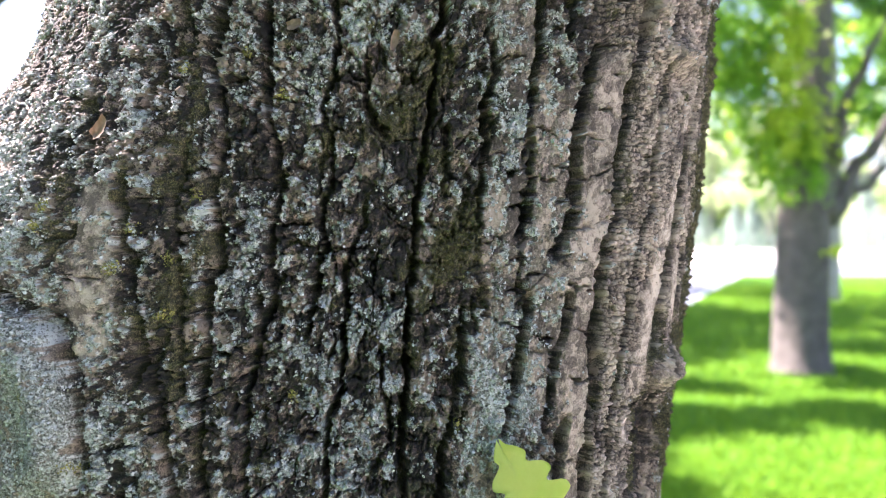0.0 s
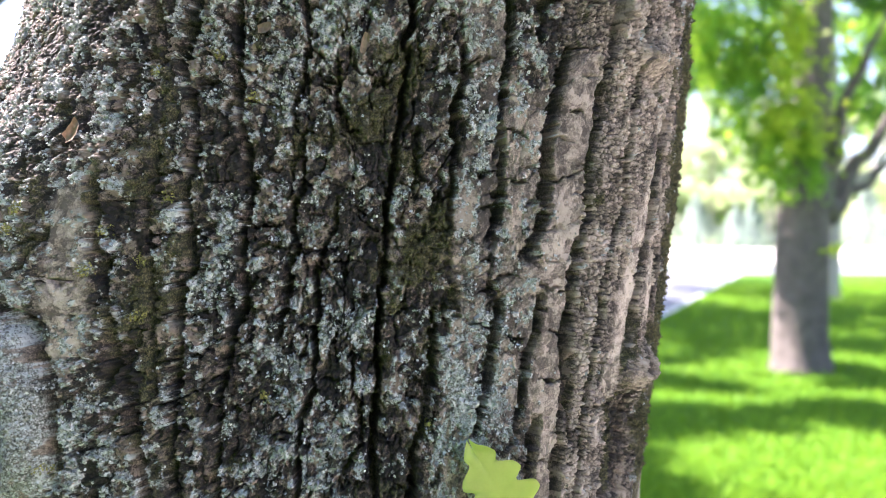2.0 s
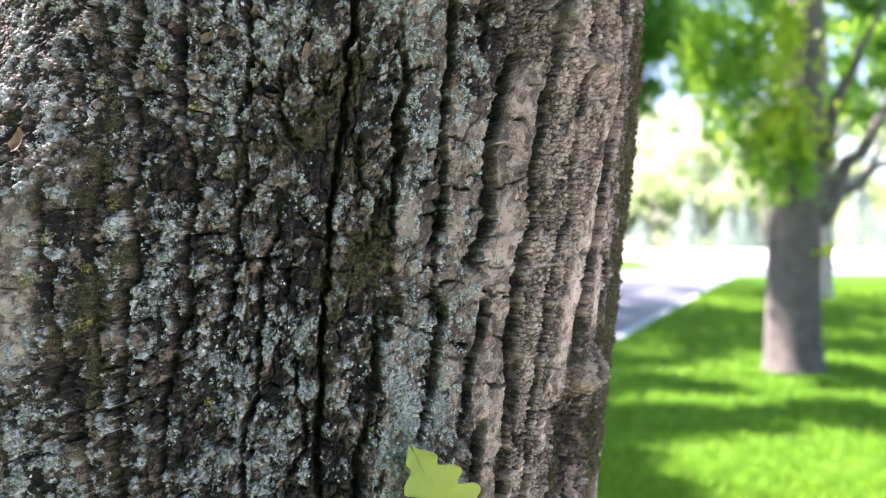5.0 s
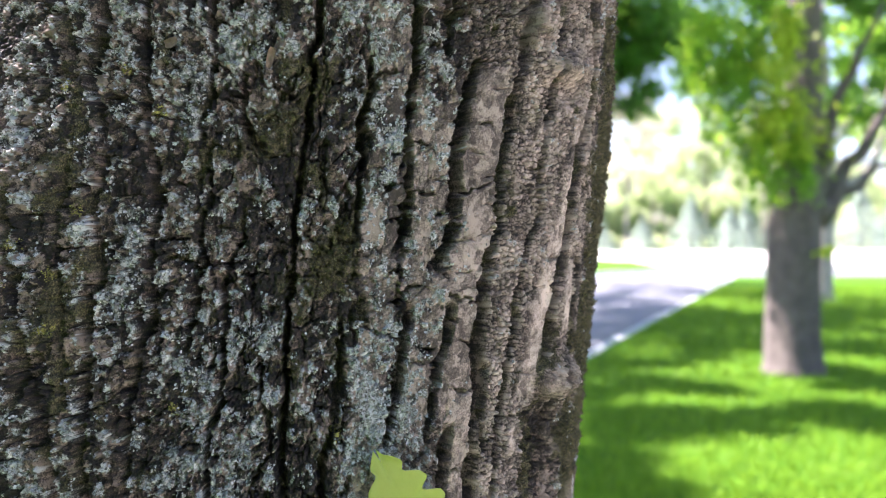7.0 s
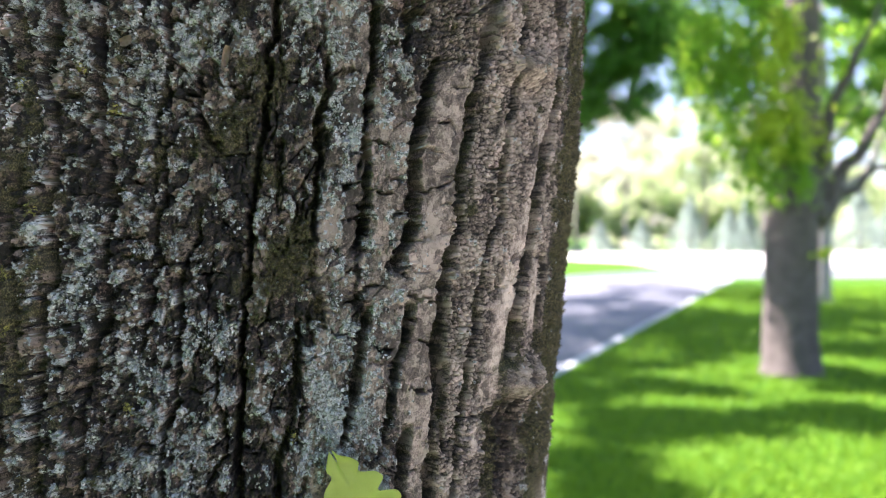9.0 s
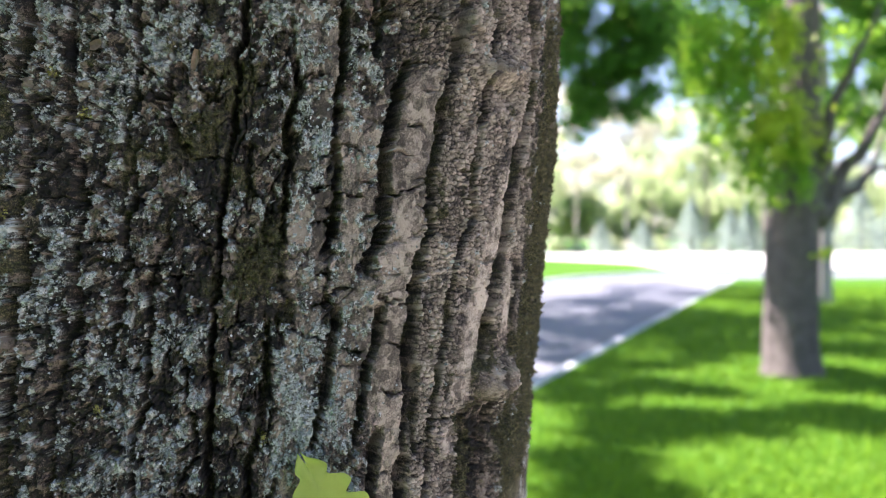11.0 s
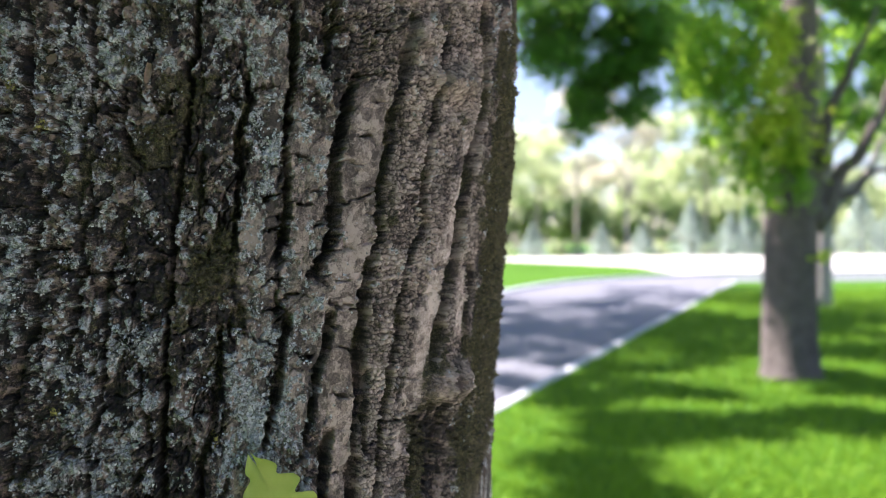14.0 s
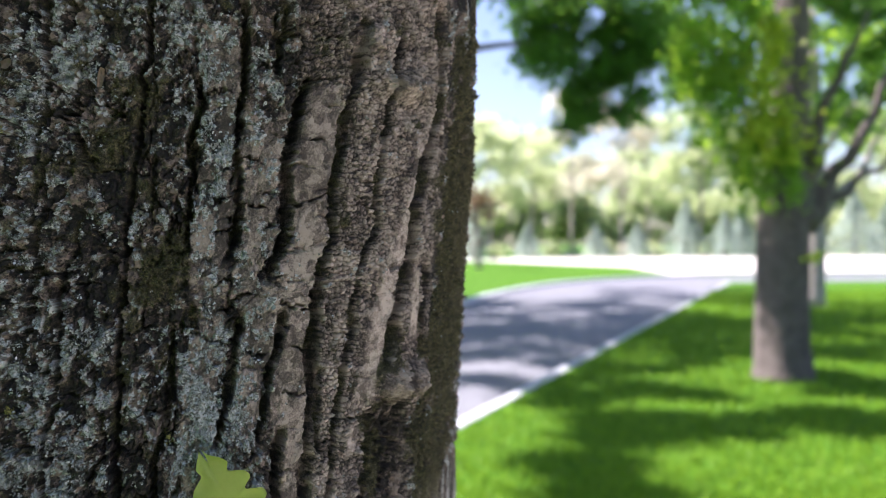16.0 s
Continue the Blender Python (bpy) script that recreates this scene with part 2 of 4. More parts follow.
ARC_T = np.concatenate([[0], np.cumsum(np.hypot(np.diff(oak_radius(PHI_T) * np.sin(PHI_T)), np.diff(oak_radius(PHI_T) * np.cos(PHI_T))))])
ARC_T -= np.interp(0, PHI_T, ARC_T)


def oak_place(s, z, h):
    """The place of a point of the bark: arc length round the trunk, height, and relief outwards."""
    phi = np.interp(s, ARC_T, PHI_T)
    r = oak_radius(phi) + 0.058 * np.exp(-((phi + 0.92) / 0.47) ** 2 - (np.abs(z - 1.725) / 0.107) ** 3) + h
    r = r + 0.14 * np.exp(-np.clip(z + 0.1, 0, None) / 0.22) * (1 + 0.35 * np.cos(5 * phi))
    x = TC[0] + r * np.sin(phi) + np.clip(z - ZC, -0.3, 0.3) * np.interp(phi, LEAN_AT, LEAN_BY)
    x = x - 0.35 * np.clip(z - ZC, 0, 0.3) ** 2 * smoothstep(0.6, 1.0, phi)
    return np.stack([x, TC[1] - r * np.cos(phi), z + 0 * x], -1)


# furrows between the ridges: half width and depth in mm, then arc length and height over the eye line in mm
FURROWS = [
    (1.5, 7, -87, 24, -83, 8, -84, -1, -79, -12, -79, -24, -77, -35, -76, -50, -79, -62),
    (1.5, 8, -71, -42, -72, -62, -69, -73, -66, -86, -64, -110),
    (1.1, 5, -64, 37, -66, 16, -64, -8, -62, -32, -61, -64),
    (1.3, 6, -83, 82, -78, 63, -82, 51),
    (1.7, 9, -113, -27, -104, -33, -101, -42, -96, -61, -99, -69, -97, -92),
]
FURROWS += [
    (1.5, 8, -55, 112, -55, 83, -59, 71, -51, 48, -50, 35, -53, 19, -51, 3, -49, -10, -52, -24, -53, -46, -54, -64, -54, -91, -54, -118),
    (1.4, 7, -38, 112, -35, 71, -35, 53, -30, 30, -28, 17, -30, -5, -28, -24, -32, -37, -36, -55, -37, -73, -37, -118),
    (1.1, 6, -11, 112, -8, 73, -9, 64, -13, 50, -8, 37, -8, 26, -11, 10, -9, -3, -12, -12, -13, -28, -15, -42),
]
FURROWS += [
    (1.2, 7, -2, -10, 0, -28, 0, -46, 0, -62, -5, -73, -5, -118),
    (1.0, 5, 4, 71, 4, 55, 8, 44, 14, 37),
    (1.2, 9, 32, 112, 30, 66, 29, 44, 27, 21, 26, 3, 26, -14, 25, -37, 26, -60, 26, -78, 28, -118),
    (1.2, 7, 53, 79, 55, 65, 51, 51, 52, 33, 51, 17, 52, 3),
    (1.2, 6, 48, -28, 48, -42, 48, -60, 46, -73, 43, -87, 43, -118),
    (0.8, 4, 6, 17, 5, 3, -1, -12),
    (0.8, 4, 14, -42, 17, -60, 21, -84, 12, -98),
]
FURROWS += [
    (1.2, 7, 69, 112, 72, 81, 70, 62, 70, 46, 72, 34, 72, 20, 71, 6, 69, -1),
    (1.4, 7, 76, -25, 75, -37, 73, -50, 72, -63, 70, -75, 68, -82),
    (1.8, 8, 99, 80, 96, 68, 94, 56, 92, 42, 93, 25, 93, 9, 92, 2, 88, -2, 86, -10),
    (1.5, 7, 95, -24, 94, -34, 92, -46, 90, -58, 88, -72, 88, -84),
    (1.6, 8, 98, -77, 97, -89, 97, -118),
    (1.0, 5, 87, 112, 86, 92, 84, 80),
]
FURROWS += [
    (1.8, 9, 123, 112, 122, 80, 119, 70, 117, 58, 116, 43, 114, 36, 114, 21, 116, 11, 112, -3, 110, -15, 110, -30, 110, -45, 112, -64, 111, -84, 112, -118),
    (1.4, 7, 140, 52, 138, 37, 138, 24, 140, 14, 135, 4, 131, -6, 130, -26, 130, -36, 127, -53, 126, -70, 125, -88, 125, -118),
    (1.0, 5, 115, -50, 116, -70, 117, -90),
    (1.5, 7, 147, 112, 143, 85, 140, 54),
]
FURROWS += [
    (2.6, 11, 178, 127, 181, 96, 180, 72, 174, 55, 169, 37, 166, 23, 166, 9, 164, -8, 161, -19, 159, -32, 157, -46, 154, -56),
    (1.8, 8, 180, -5, 183, -31, 185, -50),
    (2.2, 9, 145, -75, 152, -95, 148, -118),
    (2.2, 9, 174, -71, 177, -100, 167, -118),
]
# broad plates with a calm face: half width, bareness, then arc length and height
PLATES = [
    (6.0, 0.35, 59, 100, 62, 66, 62, 32, 61, 4, 64, -28, 61, -60, 61, -118),
    (6.5, 0.45, 82, 63, 81, 32, 81, 4, 83, -28, 80, -61, 79, -83),
    (7.5, 0.55, 106, 78, 106, 57, 104, 33, 102, 9, 99, -15, 100, -39, 101, -68, 105, -118),
    (4.2, 1.0, 170, 58, 166, 36, 158, 9, 150, -16, 146, -42, 141, -68),
    (2.6, 1.0, 171, 0, 176, -44),
    (5.0, 0.9, -95, 23, -93, 3, -93, -24, -91, -50),
    (3.5, 0.8, 137, -80, 138, -92),
]
# cross cracks: arc length and height of both ends, in mm
CRACKS = [
    (-51, 61, -38, 62), (-30, 81, -21, 82), (-102, -16, -96, -23), (-100, -17, -89, -20), (-22, -81, -7, -78), (50, -32, 63, -35), (63, -35, 76, -38),
    (2, -57, 11, -58), (11, -58, 18, -54), (8, -99, 29, -101), (32, -104, 41, -101), (7, 45, 14, 42), (-12, -5, 5, -5), (-27, 5, -15, 4),
    (-52, -75, -44, -79), (-88, -86, -75, -85), (-66, 16, -58, 19), (-58, -19, -52, -18), (-39, -42, -31, -42), (-8, 77, 3, 78), (15, 60, 27, 61),
]
CRACKS += [
    (45, 40, 49, 37), (13, 12, 18, 9), (-27, 60, -19, 57), (-76, 36, -70, 39), (-49, -46, -43, -47), (-74, -79, -67, -80), (-7, 64, 4, 56), (25, -80, 32, -81),
    (71, 44, 82, 41), (63, 40, 68, 39), (93, 24, 102, 24), (102, 24, 111, 28), (129, 34, 137, 35), (72, -18, 82, -16), (93, -20, 106, -23), (79, -41, 89, -44),
]
CRACKS += [
    (97, -60, 109, -62), (127, -76, 146, -76), (82, -88, 90, -86), (85, -98, 92, -97), (73, 84, 82, 83), (102, 100, 114, 100), (114, 100, 123, 106), (53, 72, 66, 72),
    (100, -40, 109, -42), (81, 30, 90, 28), (63, -12, 72, -9), (74, 23, 84, 22), (118, -84, 131, -89), (96, 80, 108, 81), (127, 96, 134, 97), (101, 53, 108, 53),
    (84, 13, 92, 15), (60, 25, 69, 26), (127, 24, 142, 23), (62, 12, 70, 13), (66, -24, 75, -22),
]
# the torn rim of the branch scar
CRACKS += [(-121, -25, -112, -28), (-112, -28, -104, -33), (-104, -33, -101, -42), (-101, -42, -96, -61), (-96, -61, -99, -69), (-99, -69, -97, -90), (-97, -90, -90, -94)]
# patches: arc length, height, half width, half height, amount
LICHEN_AT = [
    (0.0647, 1.6997, 0.014, 0.03, 0.22), (-0.0377, 1.7572, 0.009, 0.03, 0.17), (-0.0923, 1.6781, 0.014, 0.025, 0.17), (-0.0998, 1.834, 0.03, 0.03, 0.03),
    (-0.0161, 1.8291, 0.01, 0.02, 0.14), (-0.13, 1.7961, 0.022, 0.05, 0.14), (-0.0108, 1.7143, 0.012, 0.025, 0.14), (0.0089, 1.7324, 0.009, 0.014, 0.14),
    (0.0588, 1.8369, 0.011, 0.03, 0.15), (0.0599, 1.7915, 0.008, 0.03, 0.15), (-0.11, 1.692, 0.015, 0.03, 0.10), (0.0, 1.672, 0.022, 0.02, 0.12), (0.0, 1.845, 0.022, 0.015, 0.1),
]
# The 0.161 patch lies in the hollow: moss that also paints its shade.
MOSS_AT = [
    (0.0425, 1.76, 0.013, 0.024, 0.36), (0.026, 1.825, 0.014, 0.022, 0.15), (0.018, 1.802, 0.018, 0.018, 0.12), (-0.0661, 1.7231, 0.012, 0.03, 0.13),
    (-0.0084, 1.8067, 0.014, 0.01, 0.1), (0.152, 1.7137, 0.012, 0.014, 0.24), (0.228, 1.75, 0.04, 0.16, 0.5), (0.161, 1.662, 0.012, 0.022, 0.6), (0.118, 1.79, 0.006, 0.03, 0.1),
    (-0.08, 1.77, 0.014, 0.02, 0.1), (0.03, 1.73, 0.01, 0.014, 0.16), (-0.07, 1.79, 0.016, 0.03, 0.13), (-0.064, 1.742, 0.014, 0.03, 0.13),
]
SMOOTH_AT = [
    (-0.111, 1.7, 0.012, 0.03, 0.9), (-0.137, 1.795, 0.014, 0.03, 0.9), (0.154, 1.745, 0.006, 0.03, 0.5),
]


def patches(s, z, table):
    total = 0 * s
    for ps, pz, ws, wz, amount in table:
        total = total + amount * np.exp(-((s - ps) / ws) ** 2 - ((z - pz) / wz) ** 2)
    return total


def cells(u, v, seed):
    """Worley cells: the distance to the nearest border, and a random number and offsets for each cell."""
    iu, iv = np.floor(u), np.floor(v)
    best = np.full(u.shape, 9.0)
    second = np.full(u.shape, 9.0)
    rnd, ou, ov = np.zeros(u.shape), np.zeros(u.shape), np.zeros(u.shape)
    for a in (-1, 0, 1):
        for b in (-1, 0, 1):
            cu, cv = iu + a, iv + b
            ku, kv = (cu.astype(int) + 17 * seed) % 256, (cv.astype(int) + 29 * seed) % 256
            du = cu + 0.1 + 0.8 * TABLE[ku, kv] - u
            dv = cv + 0.1 + 0.8 * TABLE[kv, (ku + 101) % 256] - v
            d = np.sqrt(du * du + dv * dv)
            near = d < best
            second = np.where(near, best, np.minimum(second, d))
            best = np.where(near, d, best)
            rnd = np.where(near, TABLE[(ku + 53) % 256, (kv + 11) % 256], rnd)
            ou, ov = np.where(near, du, ou), np.where(near, dv, ov)
    return second - best, rnd, ou, ov


def strips(s, z, table, wave):
    """How far each point lies inside the guide lines of a table: a list of (distance over half width, ends, row)."""
    zc = z[:, 0]
    out = []
    for i, (half, amount, *pts) in enumerate(table):
        ps, pz = np.array(pts[0::2][::-1]) * 0.001, ZC + np.array(pts[1::2][::-1]) * 0.001
        at = np.interp(zc, pz, ps) + 0.0022 * (fbm(zc * 95, 0 * zc + i * 7.3, 3, 40) - 0.5)
        wid = half * 0.001 * (0.95 + 0.85 * vnoise(zc * 70, 0 * zc + i * 5.1, 51))
        ends = smoothstep(pz[0] - 0.003, pz[0] + 0.006, zc) * (1 - smoothstep(pz[-1] - 0.006, pz[-1] + 0.003, zc))
        out.append((np.abs(s - at[:, None] + wave) / wid[:, None], ends[:, None], amount, i))
    return out


def oak_relief(s, z):
    """Relief of the bark in metres, and its lichen, smooth and moss amounts."""
    zc = z[:, 0]
    # the flanks of the trunk are less torn than its face
    torn = 0.3 + 0.7 * smoothstep(-0.13, -0.075, s) * (1 - smoothstep(0.085, 0.12, s))
    wide = fbm(s * 45, z * 30, 3, 2) - 0.5
    tight = fbm(s * 260, z * 200, 3, 5) - 0.5
    jag = fbm(s * 900, z * 700, 2, 33) - 0.5
    ws, wz = s + 0.006 * wide + 0.0030 * tight + 0.0011 * jag, z + 0.006 * (fbm(s * 50, z * 40, 3, 31) - 0.5) + 0.0022 * tight

    # the arched branch scar, the broad calm plates, the crumbly ground between them
    rho = np.hypot((s + 0.137 + 0.003 * wide) / 0.039, (z - 1.687) / 0.053)
    scar = (1 - smoothstep(0.98, 1.06, rho)) * (s < 0)
    plate, bare = 0 * s, 0 * s
    for d, ends, amount, i in strips(s, z, PLATES, 0.0022 * tight + 0.0008 * jag):
        w = (1 - smoothstep(0.7, 1.15, d)) * ends
        plate, bare = np.maximum(plate, w), np.maximum(bare, w * amount)
    smooth = np.clip(np.maximum(patches(s + 0.004 * wide, z, SMOOTH_AT), scar), 0, 1)
    calm = np.maximum(plate, smooth)
    rugged = 1 - 0.86 * calm
    east = smoothstep(0.085, 0.105, s + 0.01 * wide) * (1 - smoothstep(0.18, 0.195, s))
    hollow = np.exp(-((s - 0.170 + 0.02 * wide + 0.006 * tight) / 0.022) ** 4 - ((z - 1.664 + 0.02 * wide + 0.008 * tight) / 0.027) ** 6)
    crumbly = east * (1 - plate) * (1 - hollow)

    # the deep furrows between the ridges
    gap, deep = 0 * s, 0 * s
    front = 0.95 + 0.25 * smoothstep(0.1, 0.12, s) + 0.85 * smoothstep(-0.11, -0.065, s) * (1 - smoothstep(0.09, 0.125, s))
    for d, ends, depth, i in strips(s, z, FURROWS, 0.0030 * tight + 0.0020 * jag):
        strength = np.clip(0.7 + 0.55 * vnoise(zc * 60, 0 * zc + i * 3.7, 50), 0.6, 1.15)[:, None] * ends
        g = strength * (1 - smoothstep(0.45 + 0.15 * torn, 1.6 - 0.35 * torn, d))
        gap, deep = np.maximum(gap, g), np.maximum(deep, 0.001 * depth * g * front)
    col = ws / 0.0165
    beyond = np.clip(smoothstep(0.195, 0.205, s) + smoothstep(-0.2, -0.21, s), 0, 1)
    far = beyond * np.exp(-(np.abs(col - np.round(col)) / 0.17) ** 2) * (0.3 + 0.9 * vnoise(z * 20, np.round(col) * 3.1, 60))
    gap, deep = np.maximum(gap, far) * (1 - 0.9 * scar), np.maximum(deep, 0.012 * far) * (1 - 0.9 * scar)
    minor = np.abs(fbm(ws * 120, z * 30, 3, 21) - 0.5)
    vein = (1 - smoothstep(0.012, 0.04, minor)) * smoothstep(0.42, 0.62, vnoise(s * 55, z * 40, 23)) * rugged * (1 - 0.5 * east)
    gap, deep = np.maximum(gap, 0.55 * vein), np.maximum(deep, 0.005 * vein)
    h = -deep
    sd = s + 0.3 * deep
    inner = smoothstep(0.06, 0.4, gap)
    wall = 1 - 0.75 * np.clip(4 * gap * (1 - gap), 0, 1) * (1 - torn) / 0.7

    # layers of flaking cork: terraces with sharp, torn edges
    layer = fbm(ws * 135, wz * 70, 4, 81, 0.55)
    step = layer * 8
    frac = step - np.floor(step)
    h = h + rugged * torn * 0.00045 * (np.floor(step) + smoothstep(0.0, 0.2, frac) - 4.5)
    scale = fbm(ws * 430, wz * 300, 3, 83, 0.55) * 6
    h = h + rugged * torn * 0.00032 * (np.floor(scale) + smoothstep(0.0, 0.25, scale - np.floor(scale)) - 3.5)

    # plates split by cracks
    edge, rnd, ou, ov = cells(ws / 0.012, wz / 0.017, 1)
    split = smoothstep(0.3, 0.45, vnoise(s * 85, z * 95, 44))
    h = h + rugged * (0.0010 * (rnd - 0.5) + 0.0010 * ov * (0.7 - rnd))
    h = h - (0.0025 + 0.004 * rnd) * torn * (1 - smoothstep(0.015, 0.055, edge)) * (0.05 + 0.95 * split) * (1 - scar) * (1 - 0.8 * plate)
    for s0, z0, s1, z1 in CRACKS:
        s0, s1, z0, z1 = s0 * 0.001, s1 * 0.001, ZC + z0 * 0.001, ZC + z1 * 0.001
        a0, a1 = np.searchsorted(zc, (min(z0, z1) - 0.006, max(z0, z1) + 0.006))
        b0, b1 = np.searchsorted(s[0], (min(s0, s1) - 0.006, max(s0, s1) + 0.006))
        k = (slice(a0, a1), slice(b0, b1))
        t = np.clip(((s[k] - s0) * (s1 - s0) + (z[k] - z0) * (z1 - z0)) / ((s1 - s0) ** 2 + (z1 - z0) ** 2), 0, 1)
        d = np.hypot(s[k] - s0 - t * (s1 - s0), z[k] - z0 - t * (z1 - z0) + 0.005 * tight[k] + 0.0025 * jag[k])
        cut = 1 - smoothstep(0.4, 1.3, d / (0.0003 + 0.0006 * np.sin(math.pi * np.clip(t, 0.04, 0.96))))
        h[k] = h[k] - 0.006 * cut
        gap[k] = np.maximum(gap[k], 0.5 * cut)
    col2 = np.floor(ws / 0.0105)
    q = wz / 0.0125 + 7 * TABLE[col2.astype(int) % 256, 3] + 0.3 * tight
    here = TABLE[(col2.astype(int) + 31) % 256, np.round(q).astype(int) % 256]
    run = np.sin(math.pi * (ws / 0.0105 - col2)) ** 0.6
    h = h - 0.0024 * run * (here > 0.62) * (0.55 + 0.45 * plate) * (1 - scar) * np.exp(-((q - np.round(q)) * 0.0125 / (0.0003 + 0.0003 * here * run)) ** 2)

    # chips and crumbs
    edge2, rnd2, ou2, ov2 = cells(ws / 0.0042 + 0.5 * tight, wz / 0.0056, 4)
    h = h + rugged * torn * (0.0011 * (rnd2 - 0.5) + 0.0007 * (ov2 * (rnd2 - 0.2) + ou2 * (0.6 - rnd2)) - 0.0009 * (1 - smoothstep(0.03, 0.12, edge2)))
    edge3, rnd3, ou3, ov3 = cells((ws + 0.3 * deep) / 0.0021 + 0.6 * jag, wz / 0.0025, 9)
    dome = smoothstep(0.0, 0.45, edge3)
    h = h + (0.18 + 0.82 * rugged) * wall * (0.0005 + 0.0008 * crumbly) * (dome * (0.5 + rnd3) - 0.6)
    h = h + (0.2 + 0.8 * rugged) * torn * wall * (0.0015 * (0.25 - np.abs(fbm(sd * 300, z * 240, 3, 11, 0.65) - 0.5) * 2) + 0.0022 * (fbm(sd * 800, z * 700, 2, 12) - 0.5)) + 0.002 * wide
    grainy = np.abs(fbm(ws * 420, z * 45, 3, 37, 0.6) - 0.5)
    h = h - 0.0004 * np.exp(-(grainy / 0.03) ** 2) * calm
    h = h + smoothstep(0.185, 0.2, s) * (0.005 * (fbm(s * 260, z * 220, 3, 71, 0.6) - 0.5) + 0.0022 * (fbm(s * 700, z * 600, 2, 72) - 0.5))
    h = h + 0.003 * torn * smoothstep(0.25, 0.6, gap) * (fbm(s * 420, z * 330, 3, 73, 0.6) - 0.5)

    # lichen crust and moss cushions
    # Moss thickens in the furrows, partly so its dark colour paints their shade.
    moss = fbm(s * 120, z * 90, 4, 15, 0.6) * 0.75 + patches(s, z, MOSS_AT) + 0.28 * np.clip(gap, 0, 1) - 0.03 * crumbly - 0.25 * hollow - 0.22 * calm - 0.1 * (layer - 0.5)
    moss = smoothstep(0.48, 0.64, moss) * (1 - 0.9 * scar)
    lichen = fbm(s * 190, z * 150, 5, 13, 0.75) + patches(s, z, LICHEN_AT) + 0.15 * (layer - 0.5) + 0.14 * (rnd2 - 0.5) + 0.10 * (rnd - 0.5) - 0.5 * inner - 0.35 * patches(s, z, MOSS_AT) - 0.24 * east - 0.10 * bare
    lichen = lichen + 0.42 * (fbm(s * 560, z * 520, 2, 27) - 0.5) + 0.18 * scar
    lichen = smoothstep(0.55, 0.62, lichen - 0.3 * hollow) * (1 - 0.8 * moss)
    grain = fbm(s * 620, z * 620, 3, 17, 0.7)
    h = h + lichen * (0.0002 + 0.0022 * (grain - 0.42)) + moss * (0.0004 + 0.0042 * (fbm(s * 520, z * 520, 2, 19) - 0.45))

    # two knots, the hollow under the lower one, and the arched scar collar
    rng = random.Random(8)
    knot = 0 * s
    for ks, kz, ws_, wz_, count in ((0.160, 1.8475, 0.009, 0.004, 16), (0.144, 1.846, 0.010, 0.003, 10), (0.163, 1.7005, 0.011, 0.005, 26), (0.182, 1.7005, 0.010, 0.005, 22), (0.124, 1.866, 0.010, 0.005, 12)):
        burl = np.exp(-((s - ks) / ws_) ** 2 - ((z - kz) / (wz_ * 1.5)) ** 2)
        knot = np.maximum(knot, burl)
        h = h + (0.004 if kz > ZC else 0.006) * burl
        lump = 0 * s
        for _ in range(count):
            cs, cz, cr, up = ks + rng.gauss(0, 0.7) * ws_, kz + rng.gauss(0, 0.8) * wz_, rng.uniform(0.0024, 0.0045), rng.uniform(0.0010, 0.0026)
            lump = np.maximum(lump, up * np.exp(-(((s - cs) ** 2 + (z - cz) ** 2) / cr ** 2) ** 1.5))
        h = h + lump
    h = h - hollow * (0.009 + 0.018 * smoothstep(0.3, 0.65, vnoise(s * 210 + 6 * tight, z * 26, 87))) - 0.003 * np.exp(-((s - 0.156) / 0.011) ** 2 - ((z - 1.835) / 0.005) ** 2)
    upper = smoothstep(1.655, 1.675, z)
    h = h + upper * (0.007 * np.exp(-((rho - 0.84) / 0.16) ** 2) - 0.011 * np.exp(-((rho - 1.08 - 0.08 * tight) / 0.05) ** 2) - 0.006 * np.exp(-(rho / 0.5) ** 2))
    # Tone falls inside the hollow: shade of the recess put into the colour.
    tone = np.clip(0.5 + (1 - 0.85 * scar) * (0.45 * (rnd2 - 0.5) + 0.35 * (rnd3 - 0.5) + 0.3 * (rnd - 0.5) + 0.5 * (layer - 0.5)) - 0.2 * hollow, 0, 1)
    # Bare bark fades in creases: dark inner cork, partly shade put into colour.
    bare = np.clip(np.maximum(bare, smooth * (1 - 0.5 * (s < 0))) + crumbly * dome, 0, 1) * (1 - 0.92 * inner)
    bare, moss = np.maximum(bare * (1 - 0.4 * knot), smoothstep(0.25, 0.6, knot) * (1 - 0.5 * (z > ZC))), moss * (1 - smoothstep(0.25, 0.6, knot))
    return h, lichen, bare, moss, gap, tone


def oak_grid():
    step = 0.00038
    s_all = np.concatenate([np.linspace(ARC_T[0], -0.262, 50), np.arange(-0.26, -0.165, 0.0006), np.arange(-0.165, 0.215, step), np.arange(0.215, 0.30, 0.0006), np.linspace(0.302, ARC_T[-1], 40)])
    z_all = np.concatenate([np.linspace(-0.1, 1.636, 60), np.arange(1.638, 1.894, step), np.linspace(1.897, 2.75, 40)])
    s, z = np.meshgrid(s_all, z_all)
    h, lichen, smooth, moss, gap, tone = oak_relief(s, z)
    return s, z, oak_place(s, z, h), lichen, smooth, moss, gap, tone


OAK_S, OAK_Z, OAK_P, OAK_LICHEN, OAK_SMOOTH, OAK_MOSS, OAK_GAP, OAK_TONE = oak_grid()
OAK_N = np.cross(np.gradient(OAK_P, axis=1), np.gradient(OAK_P, axis=0))
OAK_N /= np.linalg.norm(OAK_N, axis=2)[..., None]


